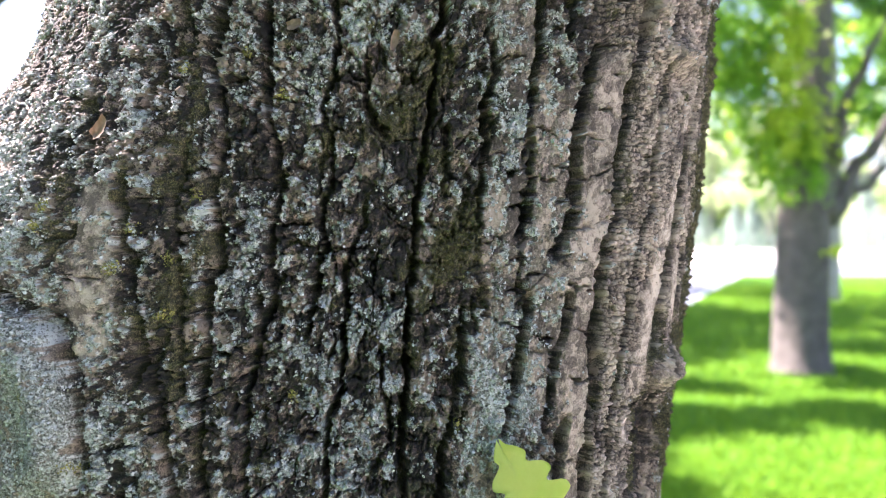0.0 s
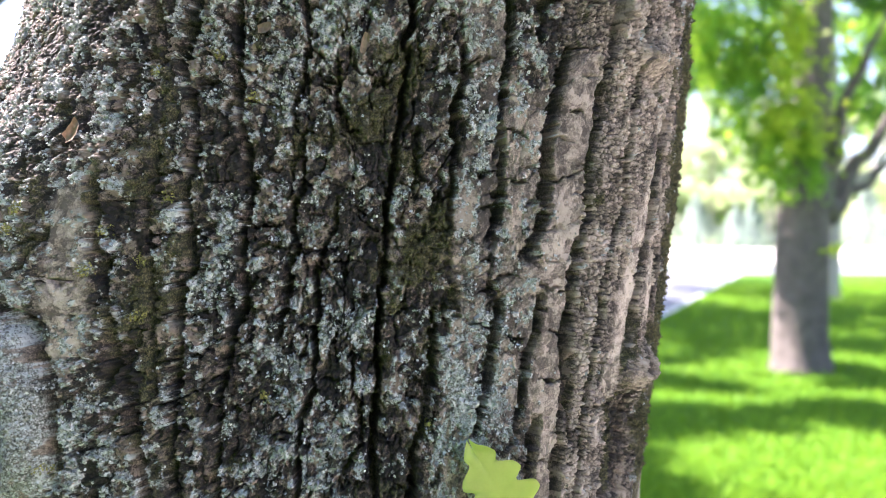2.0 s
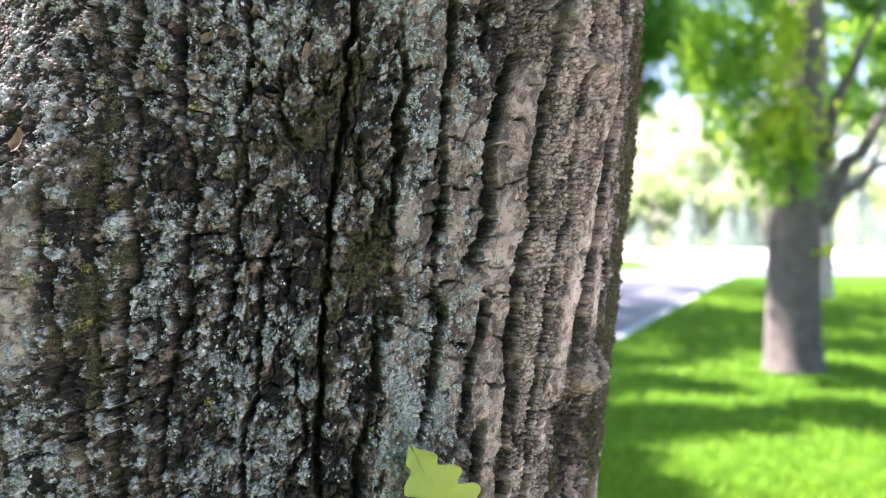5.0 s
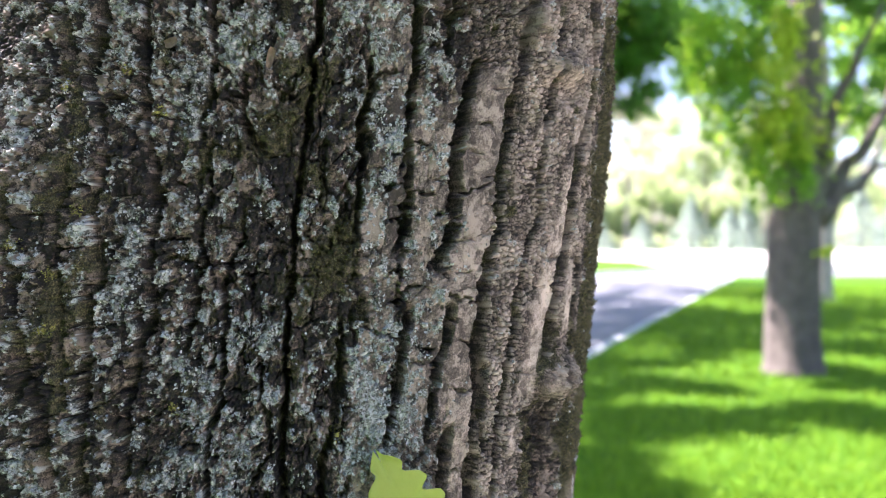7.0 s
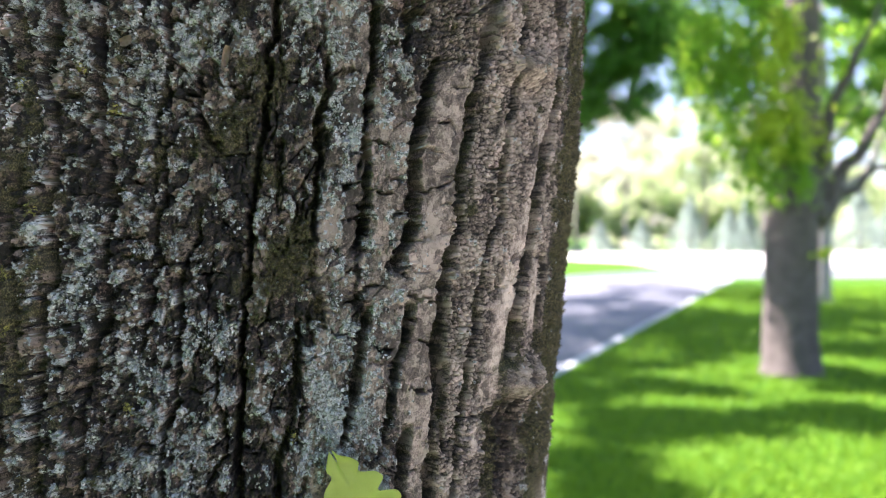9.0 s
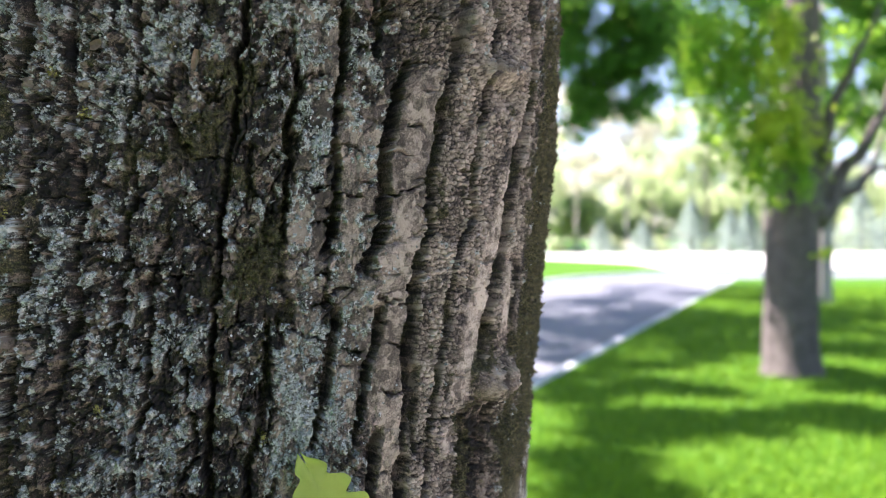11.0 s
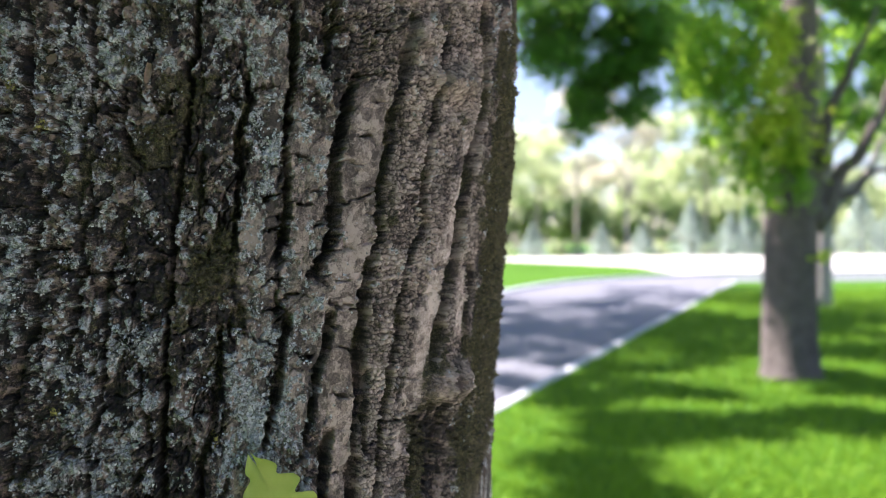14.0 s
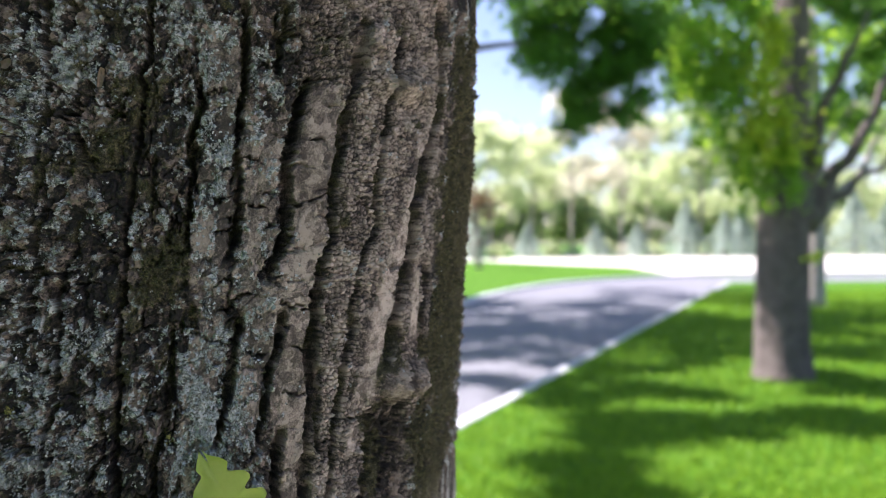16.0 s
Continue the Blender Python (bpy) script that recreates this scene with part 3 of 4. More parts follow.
def near_oak():
    rows, cols = OAK_S.shape
    idx = np.arange(rows * cols).reshape(rows, cols)
    f = np.stack([idx[:-1, :-1], idx[:-1, 1:], idx[1:, 1:], idx[1:, :-1]], -1).reshape(-1, 4)
    ob = mesh_object("trunk", OAK_P.reshape(-1, 3), f, BARK)
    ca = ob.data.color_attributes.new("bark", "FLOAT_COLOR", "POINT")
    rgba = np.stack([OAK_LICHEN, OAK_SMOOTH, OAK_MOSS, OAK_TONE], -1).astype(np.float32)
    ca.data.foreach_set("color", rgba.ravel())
    return ob


def on_bark(amount, count, seed):
    """Random places on the near bark, as likely as amount says: place, normal."""
    rng = np.random.default_rng(seed)
    w = (amount * (np.abs(OAK_Z - 1.765) < 0.135) * (OAK_S > -0.25) * (OAK_S < 0.29)).ravel()
    pick = rng.choice(w.size, count, p=w / w.sum())
    return OAK_P.reshape(-1, 3)[pick], OAK_N.reshape(-1, 3)[pick], rng


def lobes(name, amount, count, low, high, mat, seed, lift=0.35):
    """Small curled lobes that lie on the bark, each a fan with a raised, uneven rim."""
    p, nrm, rng = on_bark(amount, count, seed)
    nrm = nrm + 0.25 * rng.normal(size=nrm.shape)
    nrm /= np.linalg.norm(nrm, axis=1)[:, None]
    e = np.cross(nrm, rng.normal(size=nrm.shape))
    e /= np.linalg.norm(e, axis=1)[:, None]
    g = np.cross(nrm, e)
    size = rng.uniform(low, high, count)
    ring = []
    for k in range(6):
        a = 2 * math.pi * k / 6
        r = (size * rng.uniform(0.55, 1.2, count))[:, None]
        ring.append(p + r * (math.cos(a) * e + math.sin(a) * g) + nrm * (r * (lift * rng.uniform(0.1, 1.4, count)[:, None]) + 0.0002))
    v = np.stack([p + nrm * 0.0001] + ring, 1).reshape(-1, 3)
    base = 7 * np.arange(count)[:, None, None]
    tri = np.array([[0, k + 1, (k + 1) % 6 + 1] for k in range(6)])[None]
    return mesh_object(name, v, (base + tri).reshape(-1, 3), mat, True)


def blades(name, amount, count, low, high, mat, seed):
    """Short moss shoots that stand on the bark."""
    p, nrm, rng = on_bark(amount, count, seed)
    d = nrm + 0.6 * rng.normal(size=nrm.shape) + np.array([0, 0, 0.25])
    d /= np.linalg.norm(d, axis=1)[:, None]
    e = np.cross(d, rng.normal(size=d.shape))
    e /= np.linalg.norm(e, axis=1)[:, None]
    size = rng.uniform(low, high, count)[:, None]
    v = np.stack([p - e * size * 0.14, p + e * size * 0.14, p + d * size * 0.6 + e * size * 0.16, p + d * size], 1).reshape(-1, 3)
    return mesh_object(name, v, 4 * np.arange(count)[:, None] + np.arange(4)[None], mat, True)


def crust(name, tones, rough=0.9):
    m, n, l, b = material(name, rough)
    g = n.new("ShaderNodeNewGeometry")
    fine = tex_noise(n, l, 1500, 3, 0.7)
    c = ramp(n, l, g.outputs["Random Per Island"], [(i / (len(tones) - 1), c) for i, c in enumerate(tones)])
    l.new(mix(n, l, 1.0, c, ramp(n, l, fine, [(0.3, (0.55,)), (0.7, (1.25,))]), "MULTIPLY"), b.inputs["Base Color"])
    return m


LICHEN_LOBE = crust("blue_grey_lichen", [(0.12, 0.112, 0.09), (0.24, 0.245, 0.21), (0.32, 0.34, 0.325), (0.44, 0.468, 0.455)])
YELLOW_LOBE = crust("yellow_lichen", [(0.12, 0.11, 0.035), (0.26, 0.24, 0.06), (0.36, 0.34, 0.11)])
MOSS_SHOOT = crust("dark_moss", [(0.02, 0.018, 0.006), (0.065, 0.06, 0.02), (0.16, 0.15, 0.05)])
CORK = simple("inner_cork", (0.2, 0.13, 0.085), (0.38, 0.28, 0.21), 60, 0.9, 0.0006, 8)

OAK = tagged(new("oak_tree"), "old oak with deeply furrowed bark under blue-grey lichen and moss", "tree")
under(near_oak(), OAK)
near_edge = OAK_LICHEN * (1 - 0.8 * OAK_GAP.clip(0, 1)) + 0.001
tagged(under(lobes("lichen", near_edge ** 1.2, 52000, 0.00022, 0.0008, LICHEN_LOBE, 61, 0.3), OAK), "blue-grey leafy lichen crust", kind="stuff")
tagged(under(blades("moss", OAK_MOSS ** 2 * (1 + 1.5 * (OAK_S > 0.19) + 6 * patches(OAK_S, OAK_Z, MOSS_AT[:2])) + 1e-4, 90000, 0.0005, 0.0016, MOSS_SHOOT, 63), OAK), "dark olive moss in the furrows", kind="stuff")
YELLOW_AT = [
    (-0.1111, 1.7767), (-0.1126, 1.7683), (-0.0689, 1.8323), (-0.0591, 1.7807), (-0.0806, 1.7672), (-0.0672, 1.7554), (-0.0862, 1.7516), (-0.0662, 1.7333),
    (-0.0191, 1.7011), (0.0482, 1.6884), (-0.0442, 1.8373), (-0.0287, 1.8205), (-0.1119, 1.6994), (-0.0988, 1.6713), (-0.0687, 1.7326),
]
for i, (ys, yz) in enumerate(YELLOW_AT):
    spot = np.exp(-((OAK_S - ys) ** 2 + (OAK_Z - yz) ** 2) / 0.0019 ** 2)
    tagged(under(lobes("yellow_lichen", spot * (spot > 0.05), 110, 0.0002, 0.0006, YELLOW_LOBE, 70 + i, 0.3), OAK), "small yellow lichen rosette")


def bark_flake(s, z, length, width, curl, turn, seed):
    """A loose curled scale of bark that has come away along one edge."""
    i, j = np.abs(OAK_Z[:, 0] - z).argmin(), np.abs(OAK_S[0] - s).argmin()
    p, nrm = OAK_P[i, j], OAK_N[i - 8:i + 9, j - 8:j + 9].reshape(-1, 3).mean(0)
    nrm = Vector(nrm).normalized()
    up = (Vector((0, 0, 1)) - nrm * nrm.z).normalized()
    side = up.cross(nrm)
    ax, ay = math.cos(turn) * side + math.sin(turn) * up, -math.sin(turn) * side + math.cos(turn) * up
    rng = random.Random(seed)
    bm = bmesh.new()
    g = []
    for a in range(9):
        row = []
        for b in range(6):
            u, w = a / 8 - 0.5, b / 5 - 0.5
            rim = 1 - 0.35 * abs(2 * u) ** 2 + rng.uniform(-0.07, 0.07)
            q = Vector(p) + ax * (u * length) + ay * (w * width * rim) + nrm * (0.0014 + curl * (u + 0.5) ** 2 + 0.3 * curl * (2 * w) ** 2 + rng.uniform(-1, 1) * 0.00015)
            row.append(bm.verts.new(q))
        g.append(row)
    for a in range(8):
        for b in range(5):
            bm.faces.new((g[a][b], g[a + 1][b], g[a + 1][b + 1], g[a][b + 1]))
    bmesh.ops.solidify(bm, geom=bm.faces[:], thickness=0.0008)
    me = bpy.data.meshes.new("bark_flake")
    bm.to_mesh(me)
    bm.free()
    me.materials.append(CORK)
    return new("bark_flake", me)


for k, (fs, fz, fl, fw, fc, ft) in enumerate([(-0.0955, 1.8068, 0.010, 0.0065, 0.004, 0.6), (-0.0247, 1.8482, 0.007, 0.004, 0.002, 0.1), (0.0141, 1.8415, 0.008, 0.003, 0.002, 1.3)]):
    tagged(under(bark_flake(fs, fz, fl, fw, fc, ft, k), OAK), "loose orange-brown scale of bark")

for k, (a, b, r) in enumerate([((0.05, 0.45, 2.6), (1.8, 0.9, 5.8), 0.14), ((0.02, 0.5, 2.6), (2.5, 1.9, 6.8), 0.13), ((0.02, 0.55, 2.6), (0.8, 2.5, 6.4), 0.13), ((0.05, 0.45, 2.6), (1.5, -0.7, 6.5), 0.12)]):
    p = bend(a, b, 8, 0.25, k, 0.3)
    under(tube("limb", p, [r * (1 - 0.8 * i / 8) for i in range(9)], GREYBARK, 12, 0.08, k), OAK)
under(leaf_cloud("crown", clumps([(1.8, 1.0, 5.9, 1.5), (2.6, 2.0, 7.0, 1.6), (0.8, 2.7, 6.6, 1.5), (1.7, -0.8, 6.8, 1.5), (3.2, 0.2, 7.6, 1.5), (0.4, 1.6, 5.2, 0.9), (0.5, 0.6, 7.2, 1.2), (0.2, -0.8, 5.6, 1.2), (-0.8, 0.0, 6.4, 1.1)], 330, 3, 0.35), 0.13, LEAVES, 4), OAK)
# ---- end of the near oak ----

# ---- the tree on the lawn ----
def park_tree(name, label, x, y, trunk, radii, limbs, crowns, seed, bark=None, sprays=10):
    tree = tagged(new(name), label, "tree")
    bark = bark or GREYBARK
    under(tube("trunk", [(x + a, y + b, c) for a, b, c in trunk], radii, bark, 28, 0.05, seed), tree)
    for k, (a, b, r, sag) in enumerate(limbs):
        p = bend((x + a[0], y + a[1], a[2]), (x + b[0], y + b[1], b[2]), 8, 0.1, seed * 10 + k, sag)
        under(tube("limb", p, [r * (1 - 0.72 * i / 8) for i in range(9)], bark, 12, 0.08, k), tree)
    for k, (blobs, per, size, mat, spread) in enumerate(crowns):
        under(leaf_cloud("crown", clumps([(x + a, y + b, c, r) for a, b, c, r in blobs], per, seed * 7 + k, spread, sprays), size, mat, seed + k), tree)
    return tree


def hanging(x, y, spans, depths, count, per, seed, loose=0.075):
    """Leaf centres on drooping twigs: spans gives height, then how far the mass reaches to either side of x."""
    rng = np.random.default_rng(seed)
    hs, lo, hi = (np.array(v) for v in zip(*spans))
    top = rng.uniform(hs[0], hs[-1], count)
    out = []
    for z0 in top:
        a, b = np.interp(z0, hs, lo), np.interp(z0, hs, hi)
        dx, dy, run = rng.uniform(a, b), rng.uniform(*depths), rng.uniform(0.25, 0.75)
        t = rng.random(per) ** 0.8
        lean = rng.uniform(-0.25, 0.25)
        c = np.stack([x + dx + lean * t * run, y + dy + 0 * t, np.maximum(z0 - t * run, hs[0] - 0.25)], -1)
        out.append(c + rng.normal(size=c.shape) * loose * (0.5 + rng.random((per, 1))))
    return np.concatenate(out)


LAWN_TREE = park_tree(
    "lawn_tree", "tall park tree with a stout grey trunk and fresh green leaves", 4.62, 10.75,
    [(0, 0, -0.1), (0, 0, 0.05), (0, 0, 0.16), (-0.01, 0, 0.45), (0, 0, 1.2), (0.02, 0, 2.0), (0.06, 0, 2.45), (0.1, 0, 2.8), (0.14, 0, 4.6), (0.1, 0, 6.5), (0, 0.2, 9)],
    [0.46, 0.395, 0.365, 0.345, 0.335, 0.33, 0.32, 0.24, 0.22, 0.15, 0.08],
    [((0.28, -0.05, 1.95), (1.5, 0.1, 4.05), 0.13, -0.12), ((0.25, -0.1, 2.0), (0.3, -0.15, 3.3), 0.17, 0.0), ((0.3, -0.15, 2.9), (1.0, -0.3, 4.7), 0.085, 0.0), ((0.45, -0.05, 2.2), (1.9, 0.4, 3.2), 0.07, -0.1), ((0.1, 0, 4.4), (-2.6, -0.4, 5.6), 0.1, 0.2), ((0, 0, 4.9), (1.8, 1.5, 7.4), 0.1, 0.1), ((0, 0, 5.5), (-1.4, 1.6, 7.6), 0.1, 0.1), ((0, 0, 5.2), (-1.2, -2.2, 7.2), 0.1, 0.1), ((0, 0, 5.4), (2.6, -1.4, 7.0), 0.1, 0.1)],
    [
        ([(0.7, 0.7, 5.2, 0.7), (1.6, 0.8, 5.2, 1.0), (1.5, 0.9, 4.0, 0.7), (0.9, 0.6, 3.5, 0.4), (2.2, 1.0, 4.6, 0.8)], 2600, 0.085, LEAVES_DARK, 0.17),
        ([(-2.6, -0.6, 7.0, 1.7), (-0.9, -2.4, 7.4, 1.8), (1.6, -2.2, 7.2, 1.7), (3.2, -0.4, 7.0, 1.8), (2.2, 1.6, 7.6, 1.8), (-1.6, 1.8, 7.6, 1.8), (0, 0, 8.8, 2.2), (-4.3, -1.6, 7.6, 1.3), (0.6, -4.2, 7.6, 1.3), (3.8, -3.0, 7.4, 1.2), (-2.6, -3.6, 7.8, 1.4), (-4.4, 1.2, 7.4, 1.2)], 330, 0.14, LEAVES, 0.3),
    ],
    3,
)
HANG = [(2.45, -0.3, -0.1), (2.8, -0.9, -0.16), (3.45, -1.3, -0.3), (4.2, -1.5, -0.42), (4.9, -1.65, -0.42), (5.5, -1.7, -0.3)]
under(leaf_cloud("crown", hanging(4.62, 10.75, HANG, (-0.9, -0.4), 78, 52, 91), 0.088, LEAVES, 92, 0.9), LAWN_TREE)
# Inner strands in the darker green: shade painted into the crown's depth.
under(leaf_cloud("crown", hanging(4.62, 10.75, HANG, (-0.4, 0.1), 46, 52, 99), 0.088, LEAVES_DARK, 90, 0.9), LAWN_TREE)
# Front strands whose sunlit look comes from the yellower leaf colour.
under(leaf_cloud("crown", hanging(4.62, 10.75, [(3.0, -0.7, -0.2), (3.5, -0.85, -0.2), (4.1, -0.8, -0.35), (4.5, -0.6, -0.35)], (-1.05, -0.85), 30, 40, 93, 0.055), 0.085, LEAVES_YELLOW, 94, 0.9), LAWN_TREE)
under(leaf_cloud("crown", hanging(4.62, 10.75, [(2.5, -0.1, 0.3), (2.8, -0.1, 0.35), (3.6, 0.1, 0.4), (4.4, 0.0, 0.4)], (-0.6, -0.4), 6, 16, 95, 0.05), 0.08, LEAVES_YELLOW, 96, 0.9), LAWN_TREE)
under(leaf_cloud("sprig", clumps([(4.62 + 0.24, 10.25, 1.6, 0.12)], 3000, 97, 0.05), 0.07, LEAVES_YELLOW, 98), LAWN_TREE)
park_tree(
    "slim_tree", "younger park tree with a slim pale trunk on the lawn", 10.2, 22.3,
    [(0, 0, -0.1), (0, 0, 0.3), (0.05, 0, 2.0), (0.1, 0, 4.5), (0, 0, 8)], [0.36, 0.28, 0.25, 0.2, 0.08],
    [((0.05, 0, 2.2), (2.1, 0, 5.2), 0.16, -0.2), ((0.1, 0, 2.5), (1.0, 0, 4.2), 0.1, 0.0), ((0.1, 0, 3.8), (2.2, 0.5, 6.6), 0.1, 0.2), ((0.1, 0, 3.6), (-2.0, 0, 7.0), 0.1, 0.2)],
    [([(0, 0, 7.5, 2.4), (-2.2, 0, 6.6, 1.6), (2.4, 0.4, 6.4, 1.7), (0.5, -1.6, 6.4, 1.4), (1.6, 0.5, 4.8, 1.1)], 300, 0.2, LEAVES, 0.35)],
    5, PALEBARK,
)
park_tree(
    "maple_tree", "broad tree with dark green leaves beyond the road", -4.2, 20.5,
    [(0, 0, -0.1), (0, 0, 0.4), (0.1, 0, 2.5), (0.4, 0, 5), (0.2, 0, 10)], [0.6, 0.45, 0.38, 0.3, 0.1],
    [((0.2, 0, 3.6), (6.6, -0.5, 6.6), 0.2, 0.9), ((0.3, 0, 4.5), (4.4, 0.5, 9.0), 0.18, 0.6), ((0.2, 0, 4), (-3.5, -1, 7.4), 0.18, 0.5), ((0.2, 0, 5), (2.5, -3.5, 8.5), 0.16, 0.4)],
    [
        ([(7.0, -0.4, 6.2, 0.9), (8.4, 0, 5.7, 0.8), (9.2, -0.4, 6.5, 0.9), (8.0, -0.3, 4.9, 0.55), (8.3, -0.2, 7.4, 1.2), (10.0, 0.0, 7.4, 1.0), (7.0, 0.2, 7.6, 0.9), (9.3, -0.1, 5.3, 0.4), (6.6, 0.2, 6.9, 0.5), (10.2, 0.1, 6.1, 0.6), (7.6, -0.2, 4.5, 0.42), (7.9, -0.2, 5.0, 0.5), (9.0, -0.2, 4.9, 0.45), (10.3, 0.0, 5.6, 0.45), (8.8, 0.1, 6.2, 0.7), (7.7, 0.0, 5.6, 0.6), (9.6, 0.0, 6.9, 0.8), (7.4, 0.1, 6.9, 0.8), (10.4, 0.1, 6.8, 0.7)], 2300, 0.14, LEAVES_DARK, 0.24),
        ([(3.8, 0, 8.6, 2.2), (0, 0, 10, 3.0), (-3, -1, 8, 2.4), (2.4, -3.4, 8.6, 2.0), (5.2, -2.2, 8.6, 1.8), (7.2, -3.2, 8.8, 1.6), (6.4, 1.6, 9.4, 2.0), (9.0, -2.2, 9.4, 1.5)], 130, 0.26, LEAVES_DARK, 0.45),
    ],
    6, None, 24,
)

# ---- the far side: conifers, broadleaved trees and a pale building ----
def spruce(x, y, tall, wide, seed):
    wide = wide * 1.9
    tree = tagged(new("spruce"), "blue-green spruce beyond the paved square", "tree", "far spruces")
    under(tube("trunk", [(x, y, -0.1), (x, y, tall * 0.5), (x, y, tall * 0.97)], [0.14, 0.09, 0.02], GREYBARK, 8), tree)
    rng = np.random.default_rng(seed)
    k = 1500
    t = rng.random(k) ** 0.75
    tier = 0.75 + 0.25 * ((t * 11) % 1.0)
    a = rng.random(k) * 2 * math.pi
    r = wide * (1 - t) ** 1.15 * tier * np.sqrt(rng.random(k)) * (0.85 + 0.3 * np.sin(a * 4 + seed))
    c = np.stack([x + r * np.cos(a), y + r * np.sin(a), 0.25 + t * (tall - 0.3) - 0.12 * r], -1)
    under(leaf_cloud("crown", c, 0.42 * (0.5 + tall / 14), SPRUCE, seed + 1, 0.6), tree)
    return tree


for k, (x, y, tall, wide) in enumerate([(10.6, 100, 4.4, 1.6), (19, 101, 4.1, 1.6), (23.5, 99, 4.2, 1.5), (29.9, 101, 7.1, 2.1), (33.6, 98, 5.4, 2.0), (37, 102, 6.6, 1.9), (41, 101, 5.6, 1.9), (49.4, 99, 7.9, 3.3), (55, 102, 7.0, 2.6), (3.8, 98, 7.1, 1.6), (60, 99, 6.2, 2.4)]):
    spruce(x, y, tall, wide, 100 + k)


def far_tree(x, y, tall, wide, mat, seed, label):
    tall, wide = tall * 1.3, wide * 1.25
    tree = tagged(new("broadleaf_tree"), label, "tree", "far trees")
    rng = random.Random(seed)
    under(tube("trunk", bend((x, y, -0.1), (x + rng.uniform(-0.5, 0.5), y, tall * 0.8), 5, 0.2, seed), [0.26, 0.24, 0.2, 0.15, 0.1, 0.05], PALEBARK, 9, 0.05, seed), tree)
    blobs = []
    for i in range(12):
        h = rng.uniform(0.34, 0.97)
        blobs.append((x + rng.uniform(-1, 1) * wide * (1.1 - 0.6 * h), y + rng.uniform(-1, 1) * wide * 0.6, tall * h, wide * rng.uniform(0.26, 0.45)))
    for i in range(3):
        b = blobs[i]
        under(tube("limb", bend((x, y, tall * 0.35), b[:3], 4, 0.2, seed + i), [0.12, 0.1, 0.08, 0.05, 0.03], PALEBARK, 7), tree)
    under(leaf_cloud("crown", clumps(blobs, 70, seed, 0.85, 20), 0.5, mat, seed), tree)
    return tree


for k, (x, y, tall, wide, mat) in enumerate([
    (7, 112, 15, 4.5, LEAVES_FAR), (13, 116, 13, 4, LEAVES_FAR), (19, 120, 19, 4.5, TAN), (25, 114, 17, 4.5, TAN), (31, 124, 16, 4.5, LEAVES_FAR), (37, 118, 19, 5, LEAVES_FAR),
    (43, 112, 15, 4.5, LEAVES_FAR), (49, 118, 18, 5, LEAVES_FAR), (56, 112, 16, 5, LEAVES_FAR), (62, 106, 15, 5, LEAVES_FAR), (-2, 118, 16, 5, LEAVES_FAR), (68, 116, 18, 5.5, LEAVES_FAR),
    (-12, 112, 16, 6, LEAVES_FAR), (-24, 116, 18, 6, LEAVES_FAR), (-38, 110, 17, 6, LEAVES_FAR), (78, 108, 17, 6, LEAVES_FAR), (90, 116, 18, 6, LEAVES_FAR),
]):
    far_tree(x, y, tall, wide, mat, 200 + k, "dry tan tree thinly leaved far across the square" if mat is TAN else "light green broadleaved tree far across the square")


# ---- low shrubs and the woods behind them ----
rng_shrub = random.Random(4)
for k in range(26):
    x, y, r = -14 + k * 3.4 + rng_shrub.uniform(-1, 1), 108 + rng_shrub.uniform(-3, 3), rng_shrub.uniform(0.9, 1.7)
    bush = tagged(new("shrub"), "rounded pale green shrub along the far square", "shrub", "far shrubs")
    under(tube("stem", [(x, y, -0.15), (x, y, r * 0.8)], [0.08, 0.04], PALEBARK, 6), bush)
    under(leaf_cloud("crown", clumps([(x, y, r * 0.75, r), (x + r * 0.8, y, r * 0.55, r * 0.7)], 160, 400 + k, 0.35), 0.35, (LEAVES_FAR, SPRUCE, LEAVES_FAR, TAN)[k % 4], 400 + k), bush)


def far_woods(seed):
    rng = random.Random(seed)
    blobs = []
    for i in range(240):
        z = rng.uniform(3, 20) * (0.8 + 0.35 * math.sin(i * 0.9))
        blobs.append((-70 + 230 * i / 240 + rng.uniform(-2, 2), 158 + rng.uniform(-8, 8), z, rng.uniform(2.5, 4.2)))
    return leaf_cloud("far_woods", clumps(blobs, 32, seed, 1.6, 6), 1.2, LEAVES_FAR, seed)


COPPER = leafy("copper_leaves", (0.05, 0.035, 0.02), (0.13, 0.09, 0.05), 0.35, (0.25, 0.15, 0.06))
far_tree(2.9, 60.0, 4.2, 1.1, COPPER, 260, "small copper-leaved tree on the far verge")

tagged(far_woods(77), "spring woods in the far distance, paled as by haze", "woods", kind="stuff")

